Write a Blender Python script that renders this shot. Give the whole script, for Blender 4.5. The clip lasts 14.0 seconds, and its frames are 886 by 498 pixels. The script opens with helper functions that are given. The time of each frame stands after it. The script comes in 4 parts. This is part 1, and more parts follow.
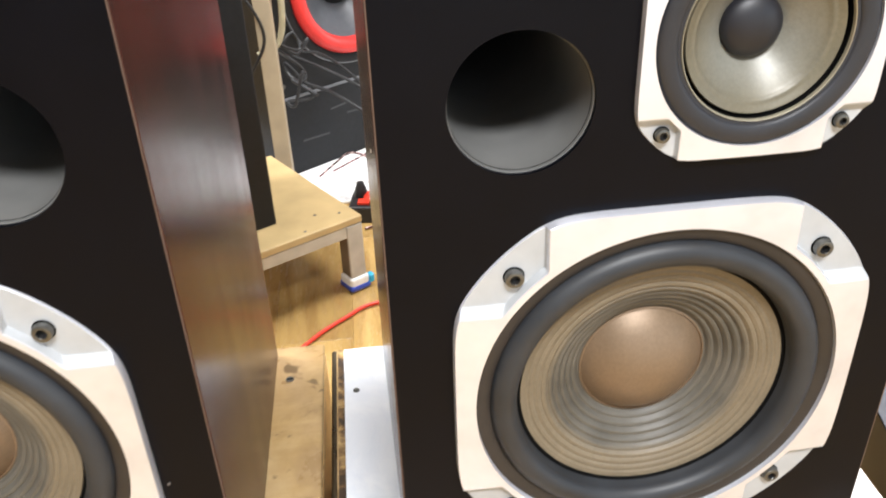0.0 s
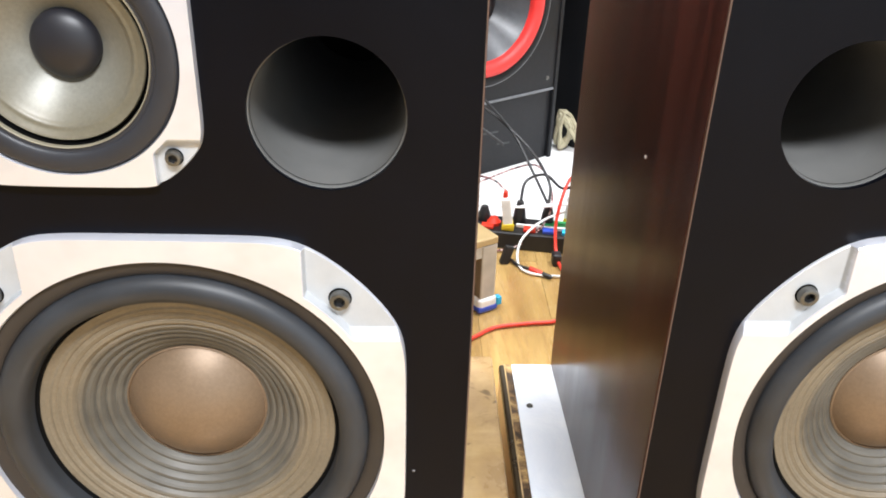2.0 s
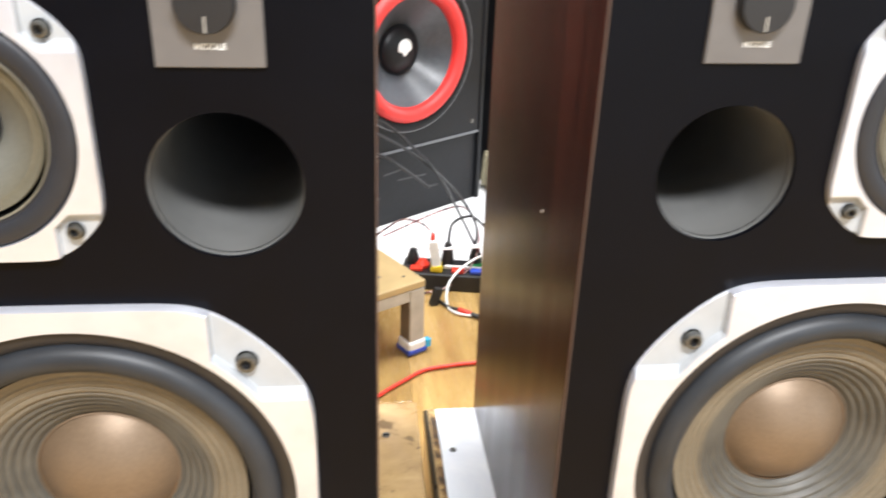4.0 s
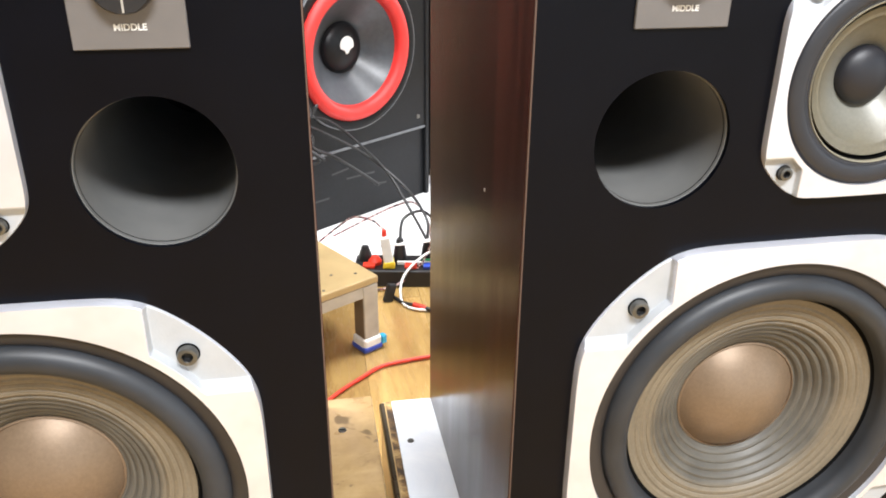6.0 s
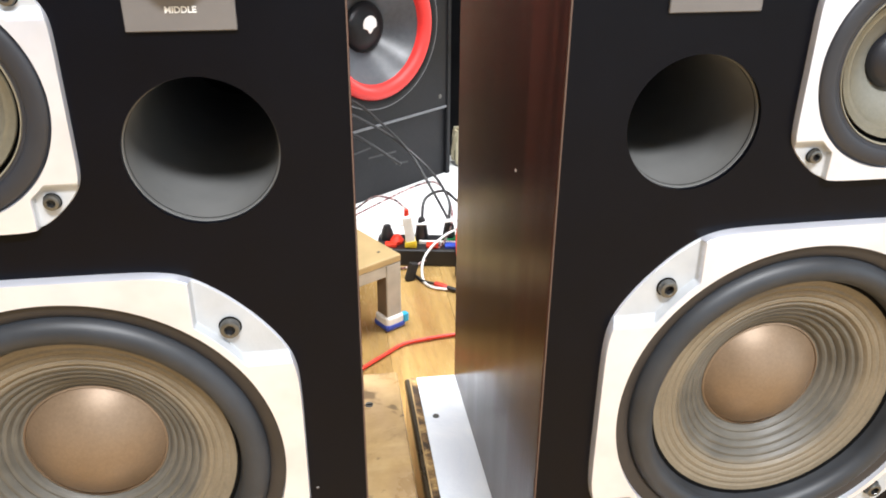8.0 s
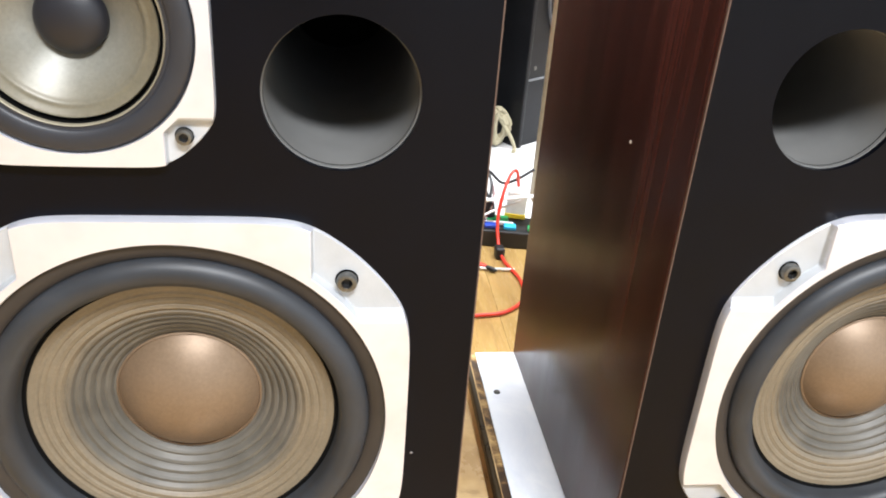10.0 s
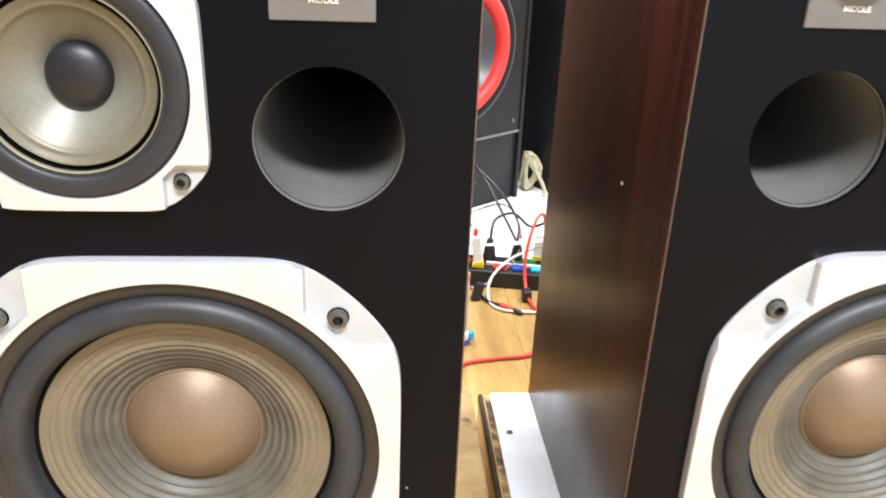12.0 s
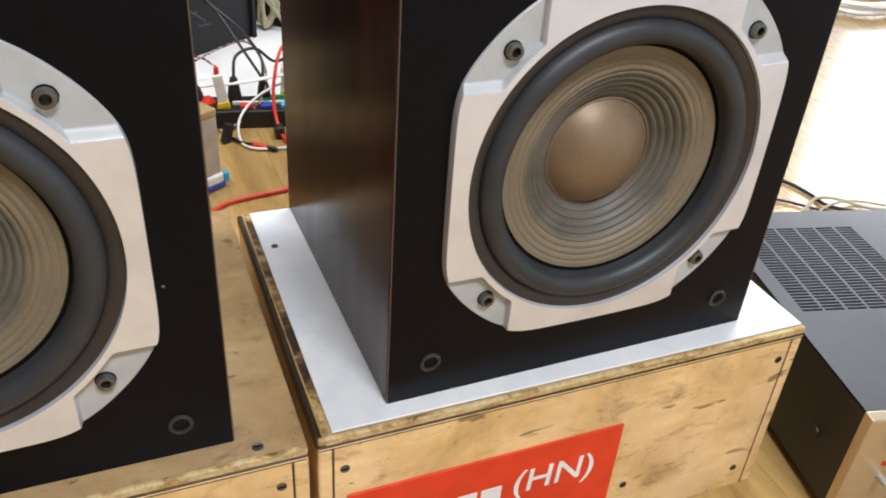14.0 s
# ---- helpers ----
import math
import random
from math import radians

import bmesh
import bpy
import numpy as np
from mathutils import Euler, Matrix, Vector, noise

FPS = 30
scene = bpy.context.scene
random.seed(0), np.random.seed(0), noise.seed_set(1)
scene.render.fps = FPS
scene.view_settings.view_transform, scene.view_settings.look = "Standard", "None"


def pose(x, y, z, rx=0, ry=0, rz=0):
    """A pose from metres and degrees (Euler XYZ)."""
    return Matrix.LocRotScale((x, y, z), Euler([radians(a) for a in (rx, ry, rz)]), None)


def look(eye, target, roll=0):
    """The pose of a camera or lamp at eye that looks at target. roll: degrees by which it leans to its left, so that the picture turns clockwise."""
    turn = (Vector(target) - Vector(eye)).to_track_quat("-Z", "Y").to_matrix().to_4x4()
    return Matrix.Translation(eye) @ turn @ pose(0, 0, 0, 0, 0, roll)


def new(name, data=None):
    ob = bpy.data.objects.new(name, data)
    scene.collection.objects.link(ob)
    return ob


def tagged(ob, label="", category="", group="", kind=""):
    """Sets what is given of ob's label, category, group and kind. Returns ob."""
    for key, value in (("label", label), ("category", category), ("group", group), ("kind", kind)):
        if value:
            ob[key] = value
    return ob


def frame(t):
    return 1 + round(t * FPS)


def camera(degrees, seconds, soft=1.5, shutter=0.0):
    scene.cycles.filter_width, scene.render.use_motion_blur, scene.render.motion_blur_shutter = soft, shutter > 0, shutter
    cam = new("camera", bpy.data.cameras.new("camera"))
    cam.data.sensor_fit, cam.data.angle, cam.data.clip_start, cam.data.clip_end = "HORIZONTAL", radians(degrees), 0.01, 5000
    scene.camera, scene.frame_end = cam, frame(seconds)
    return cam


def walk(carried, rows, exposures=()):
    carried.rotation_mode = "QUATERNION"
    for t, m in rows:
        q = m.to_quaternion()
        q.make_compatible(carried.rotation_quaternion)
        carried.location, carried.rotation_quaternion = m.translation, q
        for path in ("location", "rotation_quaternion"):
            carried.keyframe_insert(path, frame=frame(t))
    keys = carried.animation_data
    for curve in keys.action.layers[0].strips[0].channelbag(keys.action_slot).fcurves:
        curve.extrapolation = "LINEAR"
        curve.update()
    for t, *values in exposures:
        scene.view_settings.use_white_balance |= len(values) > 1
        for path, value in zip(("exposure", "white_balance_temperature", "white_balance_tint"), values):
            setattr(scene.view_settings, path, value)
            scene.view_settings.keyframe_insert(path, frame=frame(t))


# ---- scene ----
cam = camera(56.3, 14.0, soft=1.8, shutter=0.5)
PATH = [
    (0, (0.197, -0.42, 0.791), (0.359, 1.291, -0.232), -2.2),
    (0.3, (0.196, -0.399, 0.79), (0.408, 1.315, -0.219), -1.7),
    (0.5, (0.193, -0.397, 0.786), (0.435, 1.321, -0.21), -1.8),
    (1, (0.14, -0.427, 0.776), (0.396, 1.298, -0.203), -1.0),
    (1.5, (0.066, -0.441, 0.77), (0.229, 1.315, -0.175), 1.5),
    (1.7, (0.046, -0.434, 0.766), (0.16, 1.323, -0.182), 2.1),
    (2, (0.045, -0.419, 0.766), (0.106, 1.345, -0.175), 1.8),
    (2.5, (0.057, -0.418, 0.762), (0.118, 1.345, -0.181), 1.4),
    (3, (0.06, -0.419, 0.768), (0.152, 1.35, -0.16), 2.2),
    (3.5, (0.054, -0.422, 0.775), (0.178, 1.357, -0.13), 2.8),
    (4, (0.068, -0.433, 0.789), (0.27, 1.361, -0.071), 1.9),
    (4.2, (0.09, -0.438, 0.791), (0.343, 1.356, -0.054), 2.1),
    (6.3, (0.075, -0.434, 0.773), (0.382, 1.346, -0.085), 0.5),
    (6.5, (0.074, -0.436, 0.779), (0.369, 1.338, -0.097), 0.5),
    (7, (0.067, -0.442, 0.777), (0.345, 1.331, -0.104), 0.3),
    (7.2, (0.066, -0.445, 0.779), (0.341, 1.329, -0.103), 0.2),
    (9.5, (0.025, -0.433, 0.768), (0.257, 1.32, -0.166), 1.8),
    (10, (-0.008, -0.426, 0.756), (0.254, 1.325, -0.175), 4.3),
    (10.2, (-0.007, -0.431, 0.766), (0.224, 1.319, -0.175), 4.6),
    (10.5, (-0.012, -0.424, 0.767), (0.18, 1.331, -0.172), 4.0),
    (10.7, (-0.02, -0.421, 0.762), (0.121, 1.337, -0.183), 3.0),
    (11, (-0.022, -0.419, 0.759), (0.05, 1.347, -0.176), 1.5),
    (11.2, (-0.019, -0.423, 0.763), (0.039, 1.351, -0.159), 1.3),
    (11.5, (-0.002, -0.427, 0.771), (0.077, 1.358, -0.129), 1.7),
    (12, (0.025, -0.448, 0.763), (0.177, 1.362, -0.076), 2.4),
    (12.3, (0.023, -0.477, 0.774), (0.227, 1.326, -0.065), 2.6),
    (12.5, (0.041, -0.486, 0.787), (0.32, 1.303, -0.062), 2.7),
    (12.7, (0.062, -0.491, 0.765), (0.399, 1.276, -0.11), 2.4),
    (13, (0.052, -0.479, 0.734), (0.53, 1.214, -0.218), 2.5),
    (13.2, (0.034, -0.469, 0.724), (0.572, 1.177, -0.278), 3.0),
    (13.5, (0.028, -0.465, 0.704), (0.648, 1.116, -0.352), 3.6),
    (14, (0.035, -0.461, 0.696), (0.712, 1.072, -0.395), 4.3),
]
walk(cam, [(t, look(eye, target, roll)) for t, eye, target, roll in PATH],
     [(0, 0.28, 6500, 10), (1.0, 0.31, 6430, 10), (1.5, 0.34, 6290, 10), (3, 0.41, 6290, 10), (4, 0.43, 6390, 10), (6.5, 0.43, 6400, 10), (9.5, 0.44, 6290, 10), (11.5, 0.54, 6290, 10), (12.4, 0.58, 6470, 10), (13.3, 0.14, 6450, 10), (14, -0.49, 6430, 10)])

# ---------------------------------------------------------------- light
world = bpy.data.worlds.new("daylight")
scene.world = world
world.use_nodes = True
wn = world.node_tree.nodes
sky = wn.new("ShaderNodeTexSky")
sky.sky_type, sky.sun_disc = "NISHITA", False
sky.sun_elevation, sky.sun_rotation = radians(48), radians(150)
world.node_tree.links.new(sky.outputs[0], wn["Background"].inputs[0])
wn["Background"].inputs[1].default_value = 0.12


def area(name, m, sx, sy, watts, colour):
    lamp = bpy.data.lights.new(name, "AREA")
    lamp.shape, lamp.size, lamp.size_y, lamp.energy, lamp.color = "RECTANGLE", sx, sy, watts, colour
    ob = new(name, lamp)
    ob.matrix_world = m
    return ob


DOOR_WATTS, WINDOW_WATTS, TUBE_WATTS = 16, 62, 34
area("doorway_daylight", look((2.0, -3.95, 1.25), (2.0, 0, 1.25)), 3.4, 2.4, DOOR_WATTS, (0.88, 0.95, 1.0))
area("glass_front_daylight", look((3.97, -2.3, 1.15), (0, -2.3, 1.15)), 2.6, 2.2, DOOR_WATTS * 1.5, (0.84, 0.92, 1.0))
area("window_daylight", look((3.97, 2.52, 1.45), (0, 2.52, 1.45)), 0.9, 1.5, WINDOW_WATTS, (0.95, 0.98, 1.0))
# unseen lamps: front one inferred from shading, back pair added to brighten the gap
TUBES = [(0.35, -1.75), (-0.9, 0.8), (0.9, 0.8)]
for lx, ly in TUBES:
    area("tube_light", look((lx, ly, 2.86), (lx, ly, 0)), 1.2, 0.5, TUBE_WATTS * (2.4 if ly > 0 else 4.6), (0.97, 0.98, 1.0))


# ---------------------------------------------------------------- materials
class Mat:
    """A node material with a few shortcuts."""

    def __init__(self, name, base=(0.5, 0.5, 0.5), rough=0.5, metal=0.0, spec=0.5, coat=0.0):
        self.m = bpy.data.materials.new(name)
        self.m.use_nodes = True
        self.t = self.m.node_tree
        self.b = self.t.nodes["Principled BSDF"]
        self.put("Base Color", (*base, 1))
        self.put("Roughness", rough)
        self.put("Metallic", metal)
        self.put("Specular IOR Level", spec)
        self.put("Coat Weight", coat)
        self.put("Coat Roughness", 0.12)

    def put(self, key, value):
        self.b.inputs[key].default_value = value

    def node(self, kind, **inputs):
        n = self.t.nodes.new(kind)
        for key, value in inputs.items():
            n.inputs[key.replace("_", " ")].default_value = value
        return n

    def link(self, a, b):
        self.t.links.new(a, b)

    def coords(self, scale=(1, 1, 1), shift=(0, 0, 0)):
        tc = self.t.nodes.new("ShaderNodeTexCoord")
        mp = self.t.nodes.new("ShaderNodeMapping")
        mp.inputs["Scale"].default_value = scale
        mp.inputs["Location"].default_value = shift
        self.link(tc.outputs["Object"], mp.inputs[0])
        return mp.outputs[0]

    def noise(self, vec, scale, detail=4, rough=0.55, distort=0.0):
        n = self.node("ShaderNodeTexNoise", Scale=scale, Detail=detail, Roughness=rough, Distortion=distort)
        self.link(vec, n.inputs["Vector"])
        return n.outputs["Fac"]

    def ramp(self, fac, *stops):
        r = self.t.nodes.new("ShaderNodeValToRGB")
        e = r.color_ramp.elements
        while len(e) < len(stops):
            e.new(0.5)
        for el, (p, c) in zip(e, stops):
            el.position, el.color = p, (*c, 1) if len(c) == 3 else c
        self.link(fac, r.inputs[0])
        return r.outputs[0]

    def grey(self, fac, lo, hi, a=0.3, b=0.7):
        return self.ramp(fac, (a, (lo,) * 3), (b, (hi,) * 3))

    def mix(self, fac, a, b, how="MIX"):
        n = self.t.nodes.new("ShaderNodeMix")
        n.data_type, n.blend_type = "RGBA", how
        for value, i in ((fac, 0), (a, 6), (b, 7)):
            if isinstance(value, (int, float)):
                n.inputs[i].default_value = value
            elif isinstance(value, tuple):
                n.inputs[i].default_value = (*value, 1)
            else:
                self.link(value, n.inputs[i])
        return n.outputs[2]

    def colour(self, out):
        self.link(out, self.b.inputs["Base Color"])

    def rough(self, out):
        self.link(out, self.b.inputs["Roughness"])

    def bump(self, fac, strength=0.2, distance=0.001):
        n = self.node("ShaderNodeBump", Strength=strength, Distance=distance)
        self.link(fac, n.inputs["Height"])
        self.link(n.outputs[0], self.b.inputs["Normal"])


def plain(name, base, rough=0.5, metal=0.0, grain=60, vary=0.12, bump=0.08, spec=0.5, coat=0.0):
    """A near-uniform surface with slight mottling and fine relief."""
    m = Mat(name, base, rough, metal, spec, coat)
    v = m.coords()
    n = m.noise(v, grain)
    big = m.noise(v, grain / 8)
    lo, hi = tuple(c * (1 - vary) for c in base), tuple(min(1, c * (1 + vary)) for c in base)
    m.colour(m.ramp(m.mix(0.5, n, big), (0.3, lo), (0.7, hi)))
    m.rough(m.grey(big, max(0.03, rough - 0.06), min(1, rough + 0.08)))
    if bump:
        m.bump(m.noise(v, grain * 12, 2), bump, 0.0004)
    return m.m


M_BAFFLE = plain("black_satin_paint", (0.0020, 0.0024, 0.0046), 0.33, grain=30, vary=0.2, bump=0.12, spec=0.13)


def veneer():
    m = Mat("dark_rosewood_veneer", (0.05, 0.02, 0.012), 0.25, spec=0.17, coat=0.05)
    v = m.coords((14, 14, 0.5))
    fine = m.noise(m.coords((90, 90, 1.4)), 3.0, 6, 0.65)
    broad = m.noise(v, 1.4, 5, 0.6, 0.6)
    col = m.ramp(broad, (0.30, (0.019, 0.0082, 0.0062)), (0.5, (0.059, 0.0178, 0.0130)), (0.68, (0.116, 0.0310, 0.0215)))
    m.colour(m.mix(m.grey(fine, 0.0, 0.55), col, (0.010, 0.005, 0.004)))
    m.rough(m.grey(broad, 0.20, 0.28))
    m.put("Coat Roughness", 0.16)
    m.bump(fine, 0.03, 0.0003)
    return m.m


M_VENEER = veneer()
M_RAWEDGE = plain("raw_wood_edge", (0.11, 0.068, 0.05), 0.6)


def aluminium():
    m = Mat("cast_aluminium", (0.80, 0.79, 0.78), 0.34, 0.53)
    v = m.coords()
    n = m.noise(v, 25, 3)
    m.colour(m.ramp(n, (0.28, (0.665, 0.68, 0.745)), (0.5, (0.735, 0.755, 0.83)), (0.7, (0.775, 0.795, 0.87))))
    m.rough(m.grey(m.noise(v, 14, 3), 0.28, 0.38))
    m.bump(m.noise(v, 900, 2), 0.10, 0.0003)
    return m.m


M_ALU = aluminium()
# bolt pockets: darker and rougher than the frame face
M_POCKET = plain("pocket_aluminium", (0.48, 0.50, 0.52), 0.62, 0.3, grain=50, vary=0.12, bump=0.2)
M_RUBBER = plain("rubber_surround", (0.024, 0.027, 0.032), 0.48, grain=22, vary=0.5, bump=0.05)
M_GASKET = plain("brown_black_gasket", (0.026, 0.021, 0.018), 0.55, grain=60, vary=0.3)
M_BLACK = plain("black_plastic", (0.012, 0.012, 0.013), 0.45)
M_PORT = plain("grey_black_port_tube", (0.118, 0.118, 0.114), 0.5, grain=25, vary=0.2, bump=0.1)


def paper(name, lo, hi, rough, metal=0.0):
    """Pressed cone paper: fibres and slight blotches."""
    m = Mat(name, hi, rough, metal)
    v = m.coords()
    fine, blot = m.noise(v, 420, 4, 0.7), m.noise(v, 28, 4)
    m.colour(m.ramp(m.mix(0.45, fine, blot), (0.32, lo), (0.68, hi)))
    m.bump(fine, 0.18, 0.0004)
    return m.m


def woofer_paper():
    """Beige outer band; greyer inner ribs, mostly the cone's shading put into the colour."""
    m = Mat("beige_paper_cone", (0.28, 0.24, 0.17), 0.5)
    v = m.coords()
    fine, blot = m.noise(v, 420, 4, 0.7), m.noise(v, 30, 5, 0.6)
    flat = m.coords((1, 0, 1), (0, 0, -0.186))
    far = m.t.nodes.new("ShaderNodeVectorMath")
    far.operation = "LENGTH"
    m.link(flat, far.inputs[0])
    wob = m.t.nodes.new("ShaderNodeMath")
    wob.operation = "MULTIPLY_ADD"
    m.link(blot, wob.inputs[0])
    wob.inputs[1].default_value = 0.006
    m.link(far.outputs["Value"], wob.inputs[2])
    band = m.t.nodes.new("ShaderNodeMapRange")
    m.link(wob.outputs[0], band.inputs[0])
    band.inputs[1].default_value, band.inputs[2].default_value = 0.0715, 0.0785
    # inner zone darkened for the shade deep in the cone
    inner = m.ramp(blot, (0.3, (0.076, 0.069, 0.056)), (0.7, (0.124, 0.114, 0.094)))
    outer = m.ramp(m.mix(0.5, fine, blot), (0.3, (0.140, 0.113, 0.076)), (0.7, (0.216, 0.176, 0.120)))
    m.colour(m.mix(band.outputs[0], inner, outer))
    m.bump(fine, 0.18, 0.0004)
    return m.m


M_CONE = woofer_paper()
M_CAP = paper("tan_dust_cap", (0.176, 0.120, 0.073), (0.243, 0.168, 0.107), 0.47, 0.32)


def mid_paper(cx):
    """A pale sheen put into the colour in the middle, olive brown towards the rim."""
    m = Mat("pale_olive_cone", (0.2, 0.2, 0.16), 0.40, 0.1)
    v = m.coords()
    fine, blot = m.noise(v, 420, 4, 0.7), m.noise(v, 40, 5, 0.6)
    far = m.t.nodes.new("ShaderNodeVectorMath")
    far.operation = "LENGTH"
    m.link(m.coords((1, 0, 1), (-cx, 0, -0.4285)), far.inputs[0])
    wob = m.t.nodes.new("ShaderNodeMath")
    wob.operation = "MULTIPLY_ADD"
    m.link(blot, wob.inputs[0])
    wob.inputs[1].default_value = 0.008
    m.link(far.outputs["Value"], wob.inputs[2])
    band = m.t.nodes.new("ShaderNodeMapRange")
    m.link(wob.outputs[0], band.inputs[0])
    band.inputs[1].default_value, band.inputs[2].default_value = 0.030, 0.046
    inner = m.ramp(m.mix(0.5, fine, blot), (0.3, (0.158, 0.154, 0.128)), (0.7, (0.232, 0.228, 0.196)))
    outer = m.ramp(m.mix(0.5, fine, blot), (0.3, (0.112, 0.100, 0.068)), (0.7, (0.170, 0.152, 0.106)))
    m.colour(m.mix(band.outputs[0], inner, outer))
    m.bump(fine, 0.16, 0.0004)
    return m.m


M_MIDCAP = plain("blue_black_cap", (0.011, 0.0114, 0.016), 0.47, grain=80)
M_MIDROLL = plain("grey_foam_roll", (0.020, 0.0215, 0.027), 0.45, grain=50, vary=0.2)
M_BRASSRING = plain("pale_gold_ring", (0.33, 0.30, 0.225), 0.4, 0.4)
M_BOLT = plain("dark_zinc_bolt", (0.15, 0.15, 0.142), 0.34, 0.85, grain=200)
# near-black that puts the shade of holes, slots and seams into the colour
M_SHADEDARK = plain("recess_shade_black", (0.004, 0.004, 0.004), 0.7, bump=0, spec=0.05)
M_SOCKET = plain("grey_black_plastic_and_hex_shade", (0.020, 0.0195, 0.0195), 0.36)
M_PLATE = plain("grey_control_plate", (0.17, 0.16, 0.155), 0.42, 0.3, grain=50)
M_KNOB = plain("black_knob", (0.02, 0.02, 0.022), 0.35)
M_INK = plain("white_print", (0.80, 0.80, 0.78), 0.5, bump=0)


def plywood(name, tint=1.0, seed=0.0):
    """Old varnished plywood with long grain, smudges, dark stains and scuffs."""
    m = Mat(name, (0.5, 0.33, 0.14), 0.32, spec=0.5, coat=0.4)
    grain = m.noise(m.coords((3, 30, 30), (seed, seed, seed)), 2.4, 6, 0.66, 0.5)
    blot = m.noise(m.coords((1, 1, 1), (seed * 2, 1, seed)), 13, 6, 0.62, 0.3)
    cloud = m.noise(m.coords((1.2, 1, 1), (seed, 7, 3)), 5, 5, 0.6, 0.4)
    dirt = m.noise(m.coords((0.8, 1.4, 2.2), (4 + seed, seed, 2)), 15, 7, 0.74, 0.4)
    spots = m.noise(m.coords((0.8, 1, 1.5), (seed, 2, 9)), 60, 4, 0.6, 0.2)
    col = m.ramp(blot, (0.30, (0.27 * tint, 0.162 * tint, 0.066 * tint)), (0.5, (0.47 * tint, 0.312 * tint, 0.134 * tint)), (0.70, (0.61 * tint, 0.445 * tint, 0.225 * tint)))
    col = m.mix(m.grey(grain, 0.0, 0.32, 0.40, 0.68), col, (0.32 * tint, 0.190 * tint, 0.072 * tint))
    col = m.mix(m.grey(cloud, 0.0, 0.6, 0.45, 0.72), col, (0.57 * tint, 0.408 * tint, 0.255 * tint))
    col = m.mix(m.grey(dirt, 0.0, 0.75, 0.56, 0.72), col, (0.11 * tint, 0.062 * tint, 0.03 * tint))
    col = m.mix(m.grey(spots, 0.0, 0.75, 0.65, 0.73), col, (0.09 * tint, 0.055 * tint, 0.028 * tint))
    gouge = m.noise(m.coords((1.0, 1.6, 4.0), (seed + 1, 5, seed)), 11, 3, 0.5, 0.8)
    col = m.mix(m.grey(gouge, 0.0, 0.7, 0.655, 0.685), col, (0.075 * tint, 0.042 * tint, 0.02 * tint))
    m.colour(col)
    m.rough(m.grey(blot, 0.22, 0.48))
    m.bump(m.mix(0.5, grain, dirt), 0.22, 0.0008)
    return m.m


# one plywood: tint lifts the fronts and shades the lid, for the light on each
M_PLY = plywood("worn_varnished_plywood_lit", 1.6)
M_PLYTOP = plywood("worn_plywood_top_shaded", 0.88, 3.3)
M_GLUE = plywood("brown_glue_line", 0.12, 2.2)
M_PLYEDGE = plywood("dark_plywood_edge", 0.07, 5.1)


def worn_edge(name, s):
    """Broken varnish: gold wood between dark grime, in short runs."""
    m = Mat(name, (0.3, 0.2, 0.08), 0.45, coat=0.2)
    run = m.noise(m.coords((1.0, 1.0, 2.5), (3, 8, 1)), 34, 6, 0.7, 0.6)
    fine = m.noise(m.coords(), 260, 4, 0.6)
    col = m.ramp(run, (0.40 - s, (0.035, 0.021, 0.012)), (0.50 - s, (0.20, 0.115, 0.045)), (0.60 - s, (0.55, 0.37, 0.15)), (0.70 - s, (0.70, 0.55, 0.30)))
    m.colour(m.mix(m.grey(fine, 0.0, 0.4), col, (0.06, 0.035, 0.02)))
    m.bump(run, 0.5, 0.0012)
    return m.m


M_GRIME = worn_edge("grimy_worn_plywood", 0.0)
M_CHIPPED = worn_edge("chipped_plywood_edge", 0.15)
M_STOOLTOP = plain("pale_stool_board", (0.48, 0.35, 0.17), 0.42, grain=14, vary=0.22, bump=0.15)


def sheet():
    m = Mat("brushed_white_metal_sheet", (0.72, 0.73, 0.75), 0.32, 0.15)
    v = m.coords()
    smear = m.noise(m.coords((1.5, 1, 1)), 11, 5, 0.65, 0.6)
    m.colour(m.ramp(smear, (0.32, (0.76, 0.80, 0.87)), (0.68, (0.93, 0.945, 0.96))))
    m.rough(m.grey(m.noise(v, 20, 4), 0.30, 0.5))
    m.bump(m.mix(0.35, m.noise(m.coords((1, 1, 1), (2, 5, 0)), 16, 3, 0.5, 0.8), m.noise(v, 300, 3)), 0.35, 0.0025)
    return m.m


M_SHEET = sheet()


